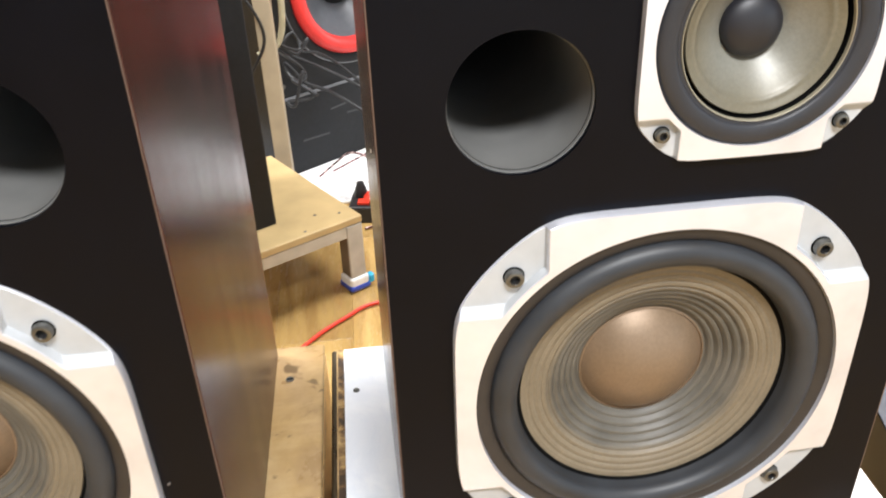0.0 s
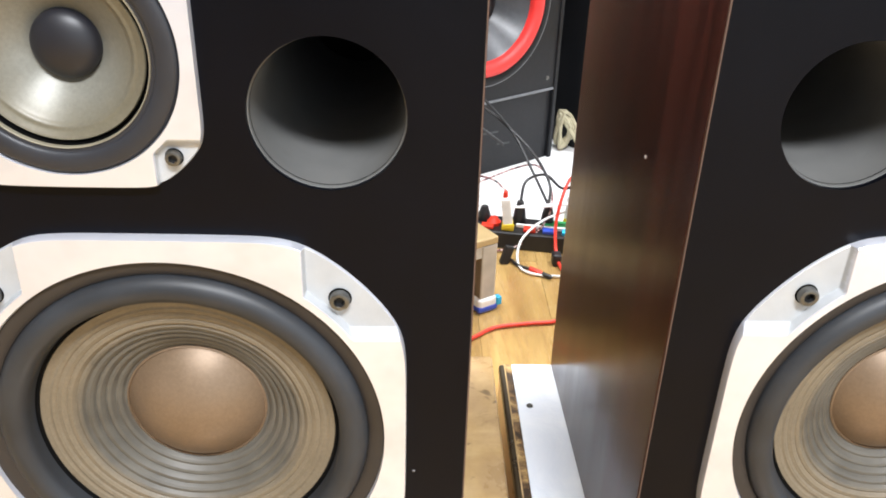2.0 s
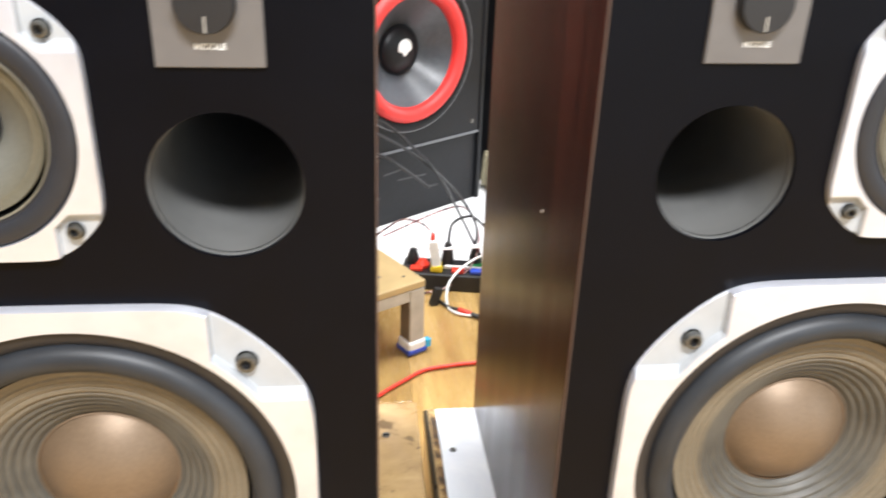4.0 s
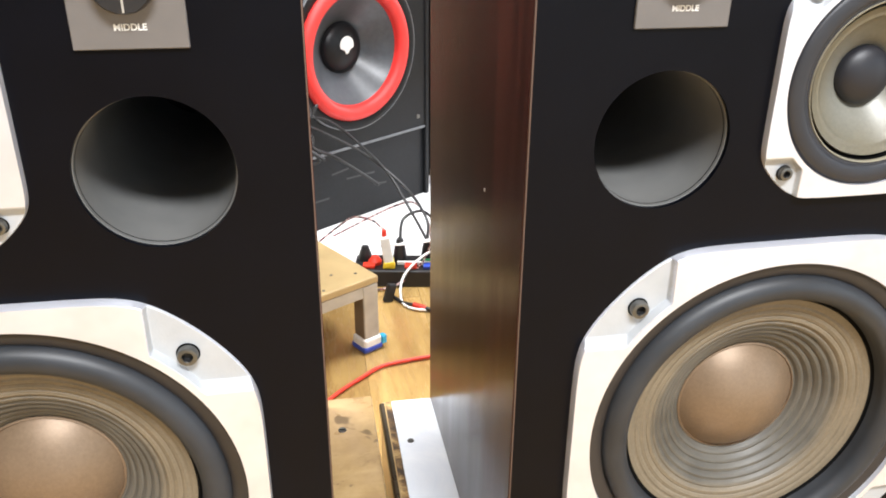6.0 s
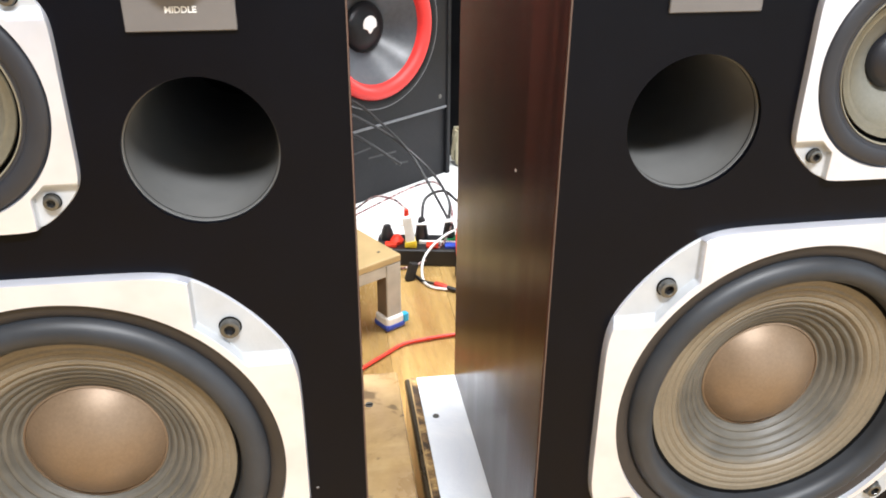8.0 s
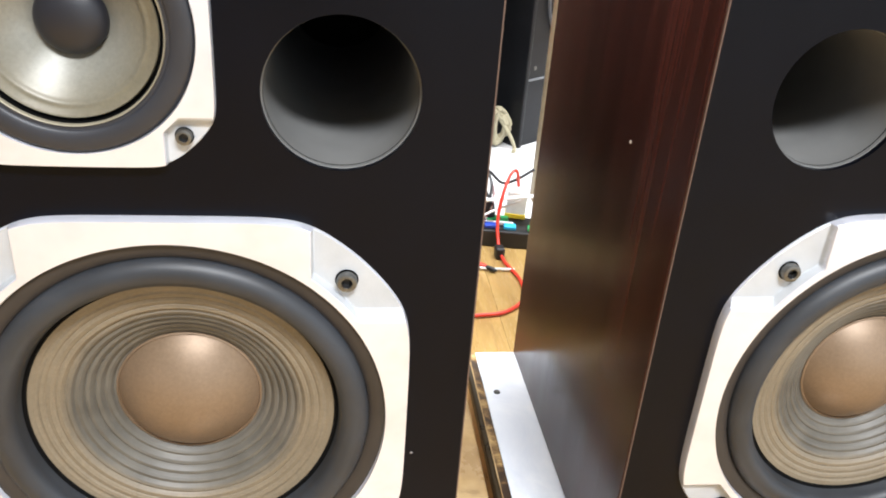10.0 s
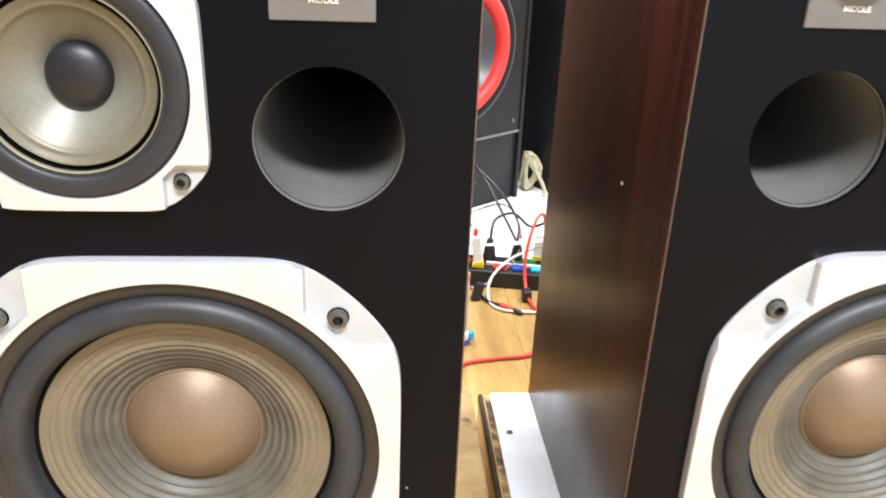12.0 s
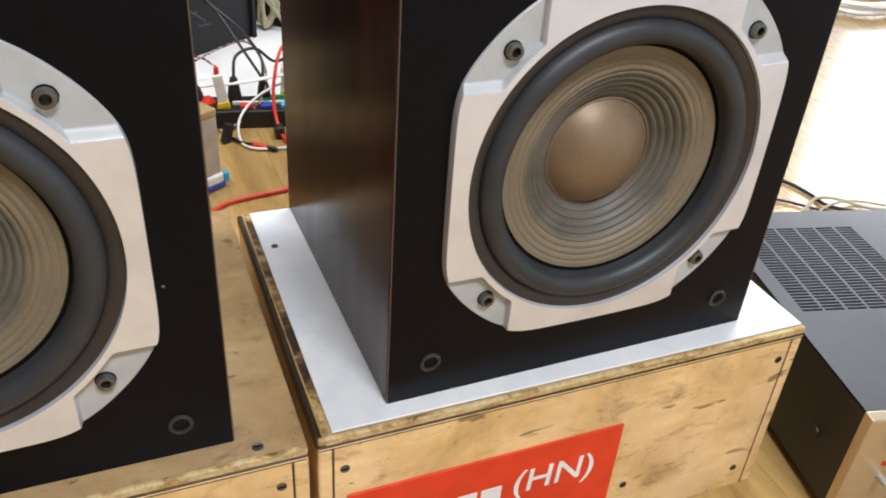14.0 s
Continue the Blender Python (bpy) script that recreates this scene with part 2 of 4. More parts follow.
def floor_wood():
    m = Mat("honey_laminate", (0.5, 0.3, 0.1), 0.25, spec=0.5, coat=0.35)
    info = m.t.nodes.new("ShaderNodeObjectInfo")
    tc = m.t.nodes.new("ShaderNodeTexCoord")
    shift = m.node("ShaderNodeVectorMath")
    shift.operation = "MULTIPLY_ADD"
    comb = m.t.nodes.new("ShaderNodeCombineXYZ")
    for i in range(3):
        m.link(info.outputs["Random"], comb.inputs[i])
    m.link(comb.outputs[0], shift.inputs[0])
    shift.inputs[1].default_value = (37, 23, 0)
    m.link(tc.outputs["Object"], shift.inputs[2])
    mp = m.t.nodes.new("ShaderNodeMapping")
    mp.inputs["Scale"].default_value = (13, 1.9, 1)
    m.link(shift.outputs[0], mp.inputs[0])
    g = m.noise(mp.outputs[0], 1.6, 6, 0.6, 1.1)
    fine = m.noise(mp.outputs[0], 9, 4, 0.65)
    col = m.ramp(g, (0.30, (0.30, 0.175, 0.058)), (0.52, (0.47, 0.305, 0.108)), (0.72, (0.55, 0.375, 0.145)))
    col = m.mix(m.grey(fine, 0.0, 0.35), col, (0.22, 0.12, 0.045))
    tone = m.node("ShaderNodeHueSaturation")
    rng = m.node("ShaderNodeMapRange")
    rng.inputs[3].default_value, rng.inputs[4].default_value = 0.86, 1.10
    m.link(info.outputs["Random"], rng.inputs[0])
    m.link(rng.outputs[0], tone.inputs["Value"])
    m.link(col, tone.inputs["Color"])
    m.colour(tone.outputs[0])
    m.rough(m.grey(fine, 0.20, 0.32))
    m.bump(fine, 0.06, 0.0005)
    return m.m


M_FLOOR = floor_wood()
# unseen walls and ceiling: grey set low to cut bounced light
M_WALL = plain("low_bounce_wall_grey", (0.30, 0.295, 0.29), 0.8, grain=6, vary=0.05)
M_CEIL = plain("low_bounce_ceiling_grey", (0.52, 0.52, 0.50), 0.85, grain=6, vary=0.04)
M_RED = plain("red_cable_sleeve", (0.62, 0.035, 0.015), 0.4)


def braid():
    m = Mat("braided_cable", (0.2, 0.05, 0.05), 0.6)
    n = m.noise(m.coords(), 160, 1)
    m.colour(m.ramp(n, (0.40, (0.02, 0.02, 0.02)), (0.5, (0.22, 0.03, 0.035)), (0.6, (0.55, 0.45, 0.42))))
    return m.m


M_BRAID = braid()
M_SIGN = plain("red_vinyl_sign", (0.72, 0.045, 0.012), 0.38, grain=30, vary=0.22, bump=0.03)
M_WHITE = plain("white_plastic", (0.80, 0.80, 0.78), 0.4)
M_CREAM = plain("cream_cable", (0.40, 0.36, 0.24), 0.5)
M_REDRING = plain("red_foam_surround", (0.70, 0.035, 0.030), 0.5, grain=40)
M_SUBCONE = plain("grey_cone", (0.075, 0.082, 0.092), 0.34, grain=90, vary=0.2)
M_SUBBLACK = plain("black_carpet_vinyl", (0.0085, 0.009, 0.0105), 0.40, grain=120, vary=0.3, bump=0.25, spec=0.26)
M_LEDGE = plain("grey_ledge_paint", (0.13, 0.135, 0.145), 0.4, grain=90, vary=0.2)
M_SCUFF = plain("grey_scuff", (0.035, 0.036, 0.038), 0.6, grain=200, vary=0.5)
M_BLUE = plain("blue_tape", (0.03, 0.07, 0.42), 0.35)
M_CYAN = plain("cyan_plastic", (0.03, 0.42, 0.72), 0.35)
M_GREEN = plain("green_plastic", (0.02, 0.30, 0.10), 0.45)
M_YELLOW = plain("yellow_plastic", (0.75, 0.55, 0.03), 0.45)
M_STEEL = plain("grey_painted_steel", (0.50, 0.48, 0.44), 0.45, 0.3, grain=30, vary=0.25)
M_DULLBROWN = plain("dull_inner_steel", (0.19, 0.14, 0.09), 0.6, grain=30, vary=0.35)
# top cover: lighter and bluer than the side
M_AMPTOP = plain("blue_grey_amp_top", (0.080, 0.083, 0.098), 0.42, grain=40, vary=0.12, bump=0.2, spec=0.45)
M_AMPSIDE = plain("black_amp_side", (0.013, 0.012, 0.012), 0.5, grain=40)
M_CHAMPAGNE = plain("champagne_faceplate", (0.62, 0.52, 0.38), 0.36, 0.75, grain=60, vary=0.06)
M_PALEWOOD = plain("pale_wood_post", (0.42, 0.34, 0.23), 0.55, grain=18, vary=0.2)
M_TANWOOD = plain("tan_wood_post", (0.30, 0.245, 0.15), 0.55, grain=18, vary=0.25)
M_PAPER = plain("white_board", (0.80, 0.80, 0.80), 0.6, grain=9, vary=0.08)
M_LINT = plain("pale_chip", (0.75, 0.70, 0.62), 0.7, bump=0)


# ---------------------------------------------------------------- mesh helpers
def thing(name, m, label, category, group="", kind=""):
    """An Empty at a thing's base."""
    ob = new(name)
    ob.matrix_world = m
    ob.empty_display_size = 0.05
    return tagged(ob, label, category, group, kind)


def part(name, bm, material, parent=None, label="", smooth=False):
    """Links a bmesh as one mesh object under a thing or a part."""
    me = bpy.data.meshes.new(name)
    bmesh.ops.recalc_face_normals(bm, faces=bm.faces)
    if smooth:
        for f in bm.faces:
            f.smooth = True
        for e in bm.edges:
            if len(e.link_faces) == 2 and e.calc_face_angle(0) > radians(38):
                e.smooth = False
    bm.to_mesh(me)
    bm.free()
    me.materials.append(material)
    ob = new(name, me)
    if parent:
        ob.parent = parent
    if label:
        ob["label"] = label
    return ob


def block(x0, x1, y0, y1, z0, z1, bevel=0.001, segs=2, bm=None):
    bm = bm or bmesh.new()
    made = bmesh.ops.create_cube(bm, size=1.0)["verts"]
    for v in made:
        v.co = Vector(((x0 + x1) / 2 + v.co.x * (x1 - x0), (y0 + y1) / 2 + v.co.y * (y1 - y0), (z0 + z1) / 2 + v.co.z * (z1 - z0)))
    if bevel:
        edges = list({e for v in made for e in v.link_edges})
        bmesh.ops.bevel(bm, geom=edges, offset=bevel, segments=segs, affect="EDGES", profile=0.5)
    return bm


def lathe(profile, cx=0.0, cz=0.0, cy=0.0, segs=72, bm=None):
    """Turns (radius, y) pairs round an axis that runs along y."""
    bm = bm or bmesh.new()
    rings = []
    for r, y in profile:
        if r < 1e-6:
            rings.append([bm.verts.new((cx, cy + y, cz))])
        else:
            rings.append([bm.verts.new((cx + r * math.cos(2 * math.pi * i / segs), cy + y, cz + r * math.sin(2 * math.pi * i / segs))) for i in range(segs)])
    for a, b in zip(rings, rings[1:]):
        for i in range(segs):
            j = (i + 1) % segs
            loop = [a[i % len(a)], a[j % len(a)], b[j % len(b)], b[i % len(b)]]
            loop = list(dict.fromkeys(loop))
            if len(loop) > 2:
                bm.faces.new(loop)
    return bm


def post(profile, x=0.0, y=0.0, z=0.0, segs=32, bm=None):
    """Turns (radius, z) pairs round an upright axis."""
    bm = lathe(profile, segs=segs, bm=bm)
    for v in bm.verts:
        v.co = Vector((v.co.x + x, -v.co.z + y, v.co.y + z))
    return bm


def spline(points, steps=8):
    """A smooth line through the points."""
    p = [Vector(q) for q in points]
    p = [p[0] * 2 - p[1], *p, p[-1] * 2 - p[-2]]
    out = []
    for a, b, c, d in zip(p, p[1:], p[2:], p[3:]):
        for i in range(steps):
            t = i / steps
            out.append(0.5 * (2 * b + (c - a) * t + (2 * a - 5 * b + 4 * c - d) * t * t + (3 * b - a - 3 * c + d) * t ** 3))
    return out + [p[-2]]


def tube(points, r, segs=8, steps=8, bm=None, flat=1.0):
    """A cable along a smooth line. flat: height over width of its section."""
    bm = bm or bmesh.new()
    line = spline(points, steps)
    rings, side = [], None
    for i, q in enumerate(line):
        way = (line[min(i + 1, len(line) - 1)] - line[max(i - 1, 0)]).normalized()
        ref = Vector((0, 0, 1)) if abs(way.z) < 0.95 else Vector((1, 0, 0))
        s = way.cross(ref).normalized()
        if side and s.dot(side) < 0:
            s = -s
        side = s
        u = s.cross(way)
        rings.append([bm.verts.new(q + s * r * math.cos(2 * math.pi * k / segs) + u * r * flat * math.sin(2 * math.pi * k / segs)) for k in range(segs)])
    for a, b in zip(rings, rings[1:]):
        for k in range(segs):
            bm.faces.new((a[k], a[(k + 1) % segs], b[(k + 1) % segs], b[k]))
    bm.faces.new(rings[0])
    bm.faces.new(rings[-1][::-1])
    return bm


def holed(x0, x1, z0, z1, cx, cz, r, y, depth, bm, n=72):
    """A rectangle in the plane y with a round hole whose wall goes back by depth."""
    angles = sorted([2 * math.pi * i / n for i in range(n)] + [math.atan2(z - cz, x - cx) % (2 * math.pi) for x in (x0, x1) for z in (z0, z1)])
    outer, inner, back = [], [], []
    for a in angles:
        c, s = math.cos(a), math.sin(a)
        k = min([((x1 if c > 0 else x0) - cx) / c if abs(c) > 1e-9 else 9, ((z1 if s > 0 else z0) - cz) / s if abs(s) > 1e-9 else 9])
        outer.append(bm.verts.new((cx + k * c, y, cz + k * s)))
        inner.append(bm.verts.new((cx + r * c, y, cz + r * s)))
        back.append(bm.verts.new((cx + r * c, y + depth, cz + r * s)))
    m = len(angles)
    for i in range(m):
        j = (i + 1) % m
        bm.faces.new((outer[i], outer[j], inner[j], inner[i]))
        bm.faces.new((inner[i], inner[j], back[j], back[i]))


def step(a, b, x):
    t = max(0.0, min(1.0, (x - a) / (b - a)))
    return t * t * (3 - 2 * t)


def driver_frame(half, corner, inner, side, low, rim, high, cx, cz):
    """A cast frame: a square with its corners cut round, a bolt pocket sunk in each corner and a round opening."""
    bm = bmesh.new()
    n, fractions = 1600, [0.0, 0.03, 0.1] + [0.1 + 0.86 * k / 62 for k in range(1, 63)] + [0.985, 1.0]
    rows = []
    for i in range(n):
        a = 2 * math.pi * (i + 0.5) / n
        c, s = math.cos(a), math.sin(a)
        # rounded meeting of the square and the circle
        edge = half / max(abs(c), abs(s))
        p = 40
        reach = (edge ** -p + corner ** -p) ** (-1 / p)
        row = []
        for f in fractions:
            r = inner + (reach - inner) * f
            x, z = r * c, r * s
            sunk = step(side - 0.0008, side + 0.0008, abs(x)) * step(low - 0.0022, low + 0.0050, abs(z)) * step(rim - 0.0006, rim + 0.0012, r)
            h = (high - 0.0012 - 0.030 * (r - inner)) * (1 - 0.78 * sunk)
            if f == 0:
                h = high - 0.0050
            if f > 0.99:
                h -= 0.0005
            row.append(bm.verts.new((cx + x, -h, cz + z)))
        row.append(bm.verts.new((cx + reach * c * 1.002, 0.0, cz + reach * s * 1.002)))
        rows.append(row)
    for i in range(n):
        a, b = rows[i], rows[(i + 1) % n]
        for k in range(len(a) - 1):
            f = bm.faces.new((a[k], b[k], b[k + 1], a[k + 1]))
            x, z = abs(a[k].co.x - cx), abs(a[k].co.z - cz)
            if 2 < k < len(a) - 3 and x > side - 0.0004 and z > low - 0.0016 and math.hypot(x, z) > rim - 0.0004:
                f.material_index = 1
    return bm


def socket_bolt(parent, x, z, y, r=0.0062, turn=0.0):
    """A socket-head screw with a hexagon recess."""
    head = part("bolt", lathe([(r * 1.0, 0.0), (r * 1.0, -r * 0.66), (r * 0.93, -r * 0.80), (r * 0.78, -r * 0.86), (r * 0.56, -r * 0.86), (r * 0.52, -r * 0.80)], x, z, y, 24), M_BOLT, parent, "dark socket-head bolt", True)
    # flat black ring: the shadow round the head, drawn as colour
    part("bolt_seat", lathe([(r * 1.14, 0.0), (r * 1.10, -0.0004), (r * 0.98, -0.0004)], x, z, y, 24), M_SHADEDARK, head, "shadow ring coloured in round the bolt")
    hexa = lathe([(r * 0.53, -r * 0.82), (r * 0.51, -r * 0.2), (0, -r * 0.2)], 0, 0, 0, 6)
    bmesh.ops.rotate(hexa, cent=(0, 0, 0), matrix=Matrix.Rotation(turn, 3, "Y"), verts=hexa.verts)
    bmesh.ops.translate(hexa, vec=(x, y, z), verts=hexa.verts)
    # dark colour gives the shade inside the hexagon
    part("hex_recess", hexa, M_SOCKET, head)


def lettering(text, size, x, y, z, material, parent, name="lettering", shear=0.0, bold=0.0):
    """Flat raised letters that face -y, joined to a mesh."""
    cu = bpy.data.curves.new(name, "FONT")
    cu.body, cu.size, cu.align_x, cu.extrude, cu.shear, cu.offset = text, size, "CENTER", 0.00015, shear, bold
    tmp = bpy.data.objects.new(name, cu)
    scene.collection.objects.link(tmp)
    me = bpy.data.meshes.new_from_object(tmp.evaluated_get(bpy.context.evaluated_depsgraph_get()))
    bpy.data.objects.remove(tmp)
    me.transform(Matrix.Translation((x, y, z)) @ Matrix.Rotation(radians(90), 4, "X"))
    me.materials.clear()
    me.materials.append(material)
    ob = new(name, me)
    ob.parent = parent
    return ob


# ---------------------------------------------------------------- room
def slab(name, x0, x1, y0, y1, z0, z1, material, label, category):
    return tagged(part(name, block(x0, x1, y0, y1, z0, z1, 0), material), label, category, kind="structure")


floor = slab("floor", -3.2, 4.2, -4.2, 3.2, -0.06, -0.006, M_FLOOR, "honey-coloured laminate floor of narrow boards", "floor")
ceiling = slab("ceiling", -3.2, 4.2, -4.2, 3.2, 2.9, 3.0, M_CEIL, "unseen plain ceiling over the room, greyed to bounce less light", "ceiling")
slab("wall_west", -3.2, -3.0, -4.2, 3.2, 0, 2.9, M_WALL, "unseen plain side wall, greyed to bounce less light", "wall")
slab("wall_north", -3.0, 4.0, 3.0, 3.2, 0, 2.9, M_WALL, "unseen plain back wall, greyed to bounce less light", "wall")


def wall_with_openings(name, along, at, lo, hi, holes, label):
    """A wall 0.2 thick with openings (from, to, bottom, top) through it, in order along the wall."""
    bm = bmesh.new()
    spans, edge = [], lo
    for o0, o1, z0, z1 in holes:
        spans += [(edge, o0, 0, 2.9), (o0, o1, z1, 2.9)] + ([(o0, o1, 0, z0)] if z0 > 0 else [])
        edge = o1
    spans.append((edge, hi, 0, 2.9))
    for a, b, c, d in spans:
        if along == "x":
            block(a, b, at, at + 0.2, c, d, 0, bm=bm)
        else:
            block(at, at + 0.2, a, b, c, d, 0, bm=bm)
    return tagged(part(name, bm, M_WALL), label, "wall", kind="structure")


wall_with_openings("wall_south", "x", -4.2, -3.0, 4.0, [(0.3, 3.7, 0.0, 2.5)], "unseen wall with a wide open doorway, greyed to bounce less light")
wall_with_openings("wall_east", "y", 4.0, -4.2, 3.2, [(-3.65, -0.95, 0.0, 2.3), (2.05, 2.99, 0.69, 2.21)], "unseen wall with an open shop front and a window, greyed to bounce less light")


# ---------------------------------------------------------------- loudspeakers
HW, DEPTH, TALL = 0.1800, 0.330, 0.617


def loudspeaker(m, s, label, foot=0.0):
    """A three-way loudspeaker. s = 1: the midrange stands to the woofer's left; -1: the mirror image.
    foot: how far the cabinet goes down below its own zero."""
    sp = thing("loudspeaker", m, label, "loudspeaker", "pair of loudspeakers")
    # cabinet
    bm = bmesh.new()
    w, split_z, split_x = HW - 0.0012, 0.338, s * 0.041
    wx, wz, mx, mz, px, pz = 0.0, 0.186, -s * 0.0395, 0.4285, s * 0.0970, 0.3974
    holed(-w, w, -foot, split_z, wx, wz, 0.1285, 0.0, 0.02, bm)
    lo, hi = sorted((-s * w, split_x))
    holed(lo, hi, split_z, TALL, mx, mz, 0.066, 0.0, 0.02, bm)
    lo, hi = sorted((s * w, split_x))
    holed(lo, hi, split_z, TALL, px, pz, 0.0425, 0.0, 0.004, bm)
    part("baffle", bm, M_BAFFLE, sp, "satin black front board")
    for k in (-1, 1):
        x0, x1 = sorted((k * (HW - 0.016), k * HW))
        part("side_panel", block(x0, x1, 0.0016, DEPTH, -foot, TALL, 0.0008, 1), M_VENEER, sp, "glossy dark rosewood veneer panel")
        x0, x1 = sorted((k * (HW - 0.0011), k * (HW - 0.0003)))
        part("edge_strip", block(x0, x1, 0.0001, 0.0015, 0.0005 - foot, TALL, 0), M_RAWEDGE, sp, "thin raw wood edge")
    part("top_panel", block(-HW + 0.0165, HW - 0.0165, 0.0016, DEPTH, TALL - 0.016, TALL, 0), M_VENEER, sp)
    part("bottom_panel", block(-HW + 0.0165, HW - 0.0165, 0.0016, DEPTH, -foot, 0.016, 0), M_BAFFLE, sp)
    part("back_panel", block(-HW + 0.0165, HW - 0.0165, DEPTH - 0.016, DEPTH - 0.001, 0.0165, TALL - 0.0165, 0), M_BAFFLE, sp)
    # port
    port = part("port", lathe([(0.0425, 0.0034), (0.0419, 0.0036), (0.0416, 0.0044), (0.0412, 0.26)], px, pz, 0, 96), M_PORT, sp, "grey-black bass reflex tube", True)
    part("port_seam", lathe([(0.04155, 0.0056), (0.04140, 0.0057), (0.04140, 0.0063), (0.04155, 0.0064)], px, pz, 0, 96), M_SHADEDARK, port, "thin dark seam")
    # black disc: the dark of a deep tube as colour
    part("port_end", lathe([(0.0411, 0.259), (0, 0.2592)], px, pz, 0, 48), M_SHADEDARK, port, "black disc for the shaded depth of the tube")
    # woofer
    woofer = part("woofer", driver_frame(0.1402, 0.1576, 0.1262, 0.0808, 0.0765, 0.1322, 0.0098, wx, wz), M_ALU, sp, "cast aluminium woofer frame", True)
    woofer.data.materials.append(M_POCKET)
    part("gasket", lathe([(0.1268, -0.0040), (0.1262, -0.0054), (0.1246, -0.0058), (0.1190, -0.0046), (0.1166, -0.0036), (0.1156, -0.0028)], wx, wz, 0, 128), M_GASKET, woofer, "brown-black gasket ring", True)
    roll = [(0.1164, -0.0040)]
    for k in range(17):
        a = math.pi * k / 16
        roll.append((0.1070 + 0.0092 * math.cos(a), -0.0022 - 0.0090 * math.sin(a)))
    roll += [(0.0974, 0.0002), (0.0966, 0.0030)]
    part("surround", lathe(roll, wx, wz, 0, 128), M_RUBBER, woofer, "black rubber half-roll", True)
    part("cone_edge", lathe([(0.0969, 0.0026), (0.0960, 0.0042), (0.0948, 0.0046), (0.0938, 0.0040)], wx, wz, 0, 128), M_SHADEDARK, woofer, "black ring at the cone edge", True)
    # cone: a shallow outer band, a steeper inner one, pressed ribs over both
    prof = [(0.0944, 0.0048)]
    for k in range(161):
        f = k / 160
        r = 0.0942 - 0.0492 * f
        y = 0.0042 + 0.0095 * f + 0.0152 * max(0.0, f - 0.37) ** 1.25 * 1.62
        rib = (0.55 * step(0.03, 0.12, f) + 0.45 * step(0.34, 0.44, f)) * (1 - step(0.95, 0.99, f))
        y -= 0.0015 * rib * (abs(math.sin(math.pi * 9.5 * f)) - 0.6)
        y += 0.00010 * step(0.04, 0.1, f) * math.sin(2 * math.pi * 26 * f)
        prof.append((r, y))
    part("cone", lathe(prof, wx, wz, 0, 128), M_CONE, woofer, "beige ribbed paper cone", True)
    cap = [(0.0466, 0.0285), (0.0463, 0.0256), (0.0452, 0.0250)] + [(0.0590 * math.sin(a), 0.0646 - 0.0590 * math.cos(a)) for a in (0.8620 * (14 - k) / 14 for k in range(15))]
    cap[-1] = (0, 0.0056)
    part("dust_cap", lathe(cap, wx, wz, 0, 96), M_CAP, woofer, "tan dust cap dome", True)
    for i, (a, b) in enumerate(((-1, -1), (-1, 1), (1, -1), (1, 1))):
        socket_bolt(woofer, wx + a * 0.1008, wz + b * 0.1008, -0.0021, 0.0061, 0.4 * i)
    # midrange
    mid = part("midrange", driver_frame(0.0716, 0.0845, 0.0642, 0.0450, 0.0450, 0.0685, 0.0072, mx, mz), M_ALU, sp, "cast aluminium midrange frame", True)
    mid.data.materials.append(M_POCKET)
    roll = [(0.0642, -0.0038), (0.0635, -0.0050)] + [(0.0575 + 0.0058 * math.cos(math.pi * k / 10), -0.0048 - 0.0022 * math.sin(math.pi * k / 10)) for k in range(11)] + [(0.0500, -0.0046)]
    part("surround", lathe(roll, mx, mz, 0, 96), M_MIDROLL, mid, "grey-black flat roll", True)
    part("trim_ring", lathe([(0.0499, -0.0044), (0.0496, -0.0053), (0.0490, -0.0050), (0.0487, -0.0030)], mx, mz, 0, 96), M_BRASSRING, mid, "pale gold ring", True)
    part("gap", lathe([(0.0486, -0.0028), (0.0482, 0.0024), (0.0468, 0.0024), (0.0463, -0.0004)], mx, mz, 0, 96), M_SHADEDARK, mid, "black gap", True)
    cone = [(0.0465, -0.0008), (0.0460, -0.0018)] + [(0.0455 - 0.0280 * f, -0.0016 + 0.0215 * (0.75 * f + 0.25 * f * f) - 0.0008 * math.exp(-((f - 0.2) / 0.05) ** 2)) for f in (k / 40 for k in range(41))]
    part("cone", lathe(cone, mx, mz, 0, 96), mid_paper(mx), mid, "pale olive paper cone, its sheen coloured in", True)
    cap = [(0.0186, 0.0200)] + [(0.0182 * math.cos(a), 0.0172 - 0.0088 * math.sin(a)) for a in (math.pi / 2 * k / 12 for k in range(13))]
    cap[-1] = (0, 0.0084)
    part("dust_cap", lathe(cap, mx, mz, 0, 64), M_MIDCAP, mid, "blue-black dome", True)
    for i, (a, b) in enumerate(((-1, -1), (-1, 1), (1, -1), (1, 1))):
        socket_bolt(mid, mx + a * 0.0545, mz + b * 0.0545, -0.0019, 0.0044, 0.7 * i)
    # level control
    cx, cz0 = s * 0.0953, 0.4640
    plate = part("control_plate", block(cx - 0.0278, cx + 0.0278, -0.0022, 0.001, cz0, cz0 + 0.062, 0.0005, 1), M_PLATE, sp, "grey level control plate")
    knob = part("knob", lathe([(0.0154, -0.0022), (0.0151, -0.0085), (0.0142, -0.0098), (0, -0.0100)], cx, cz0 + 0.0328, 0, 64), M_KNOB, plate, "round black knob", True)
    part("pointer", block(cx - 0.0005, cx + 0.0005, -0.0104, -0.0100, cz0 + 0.0190, cz0 + 0.027, 0), M_STEEL, knob)
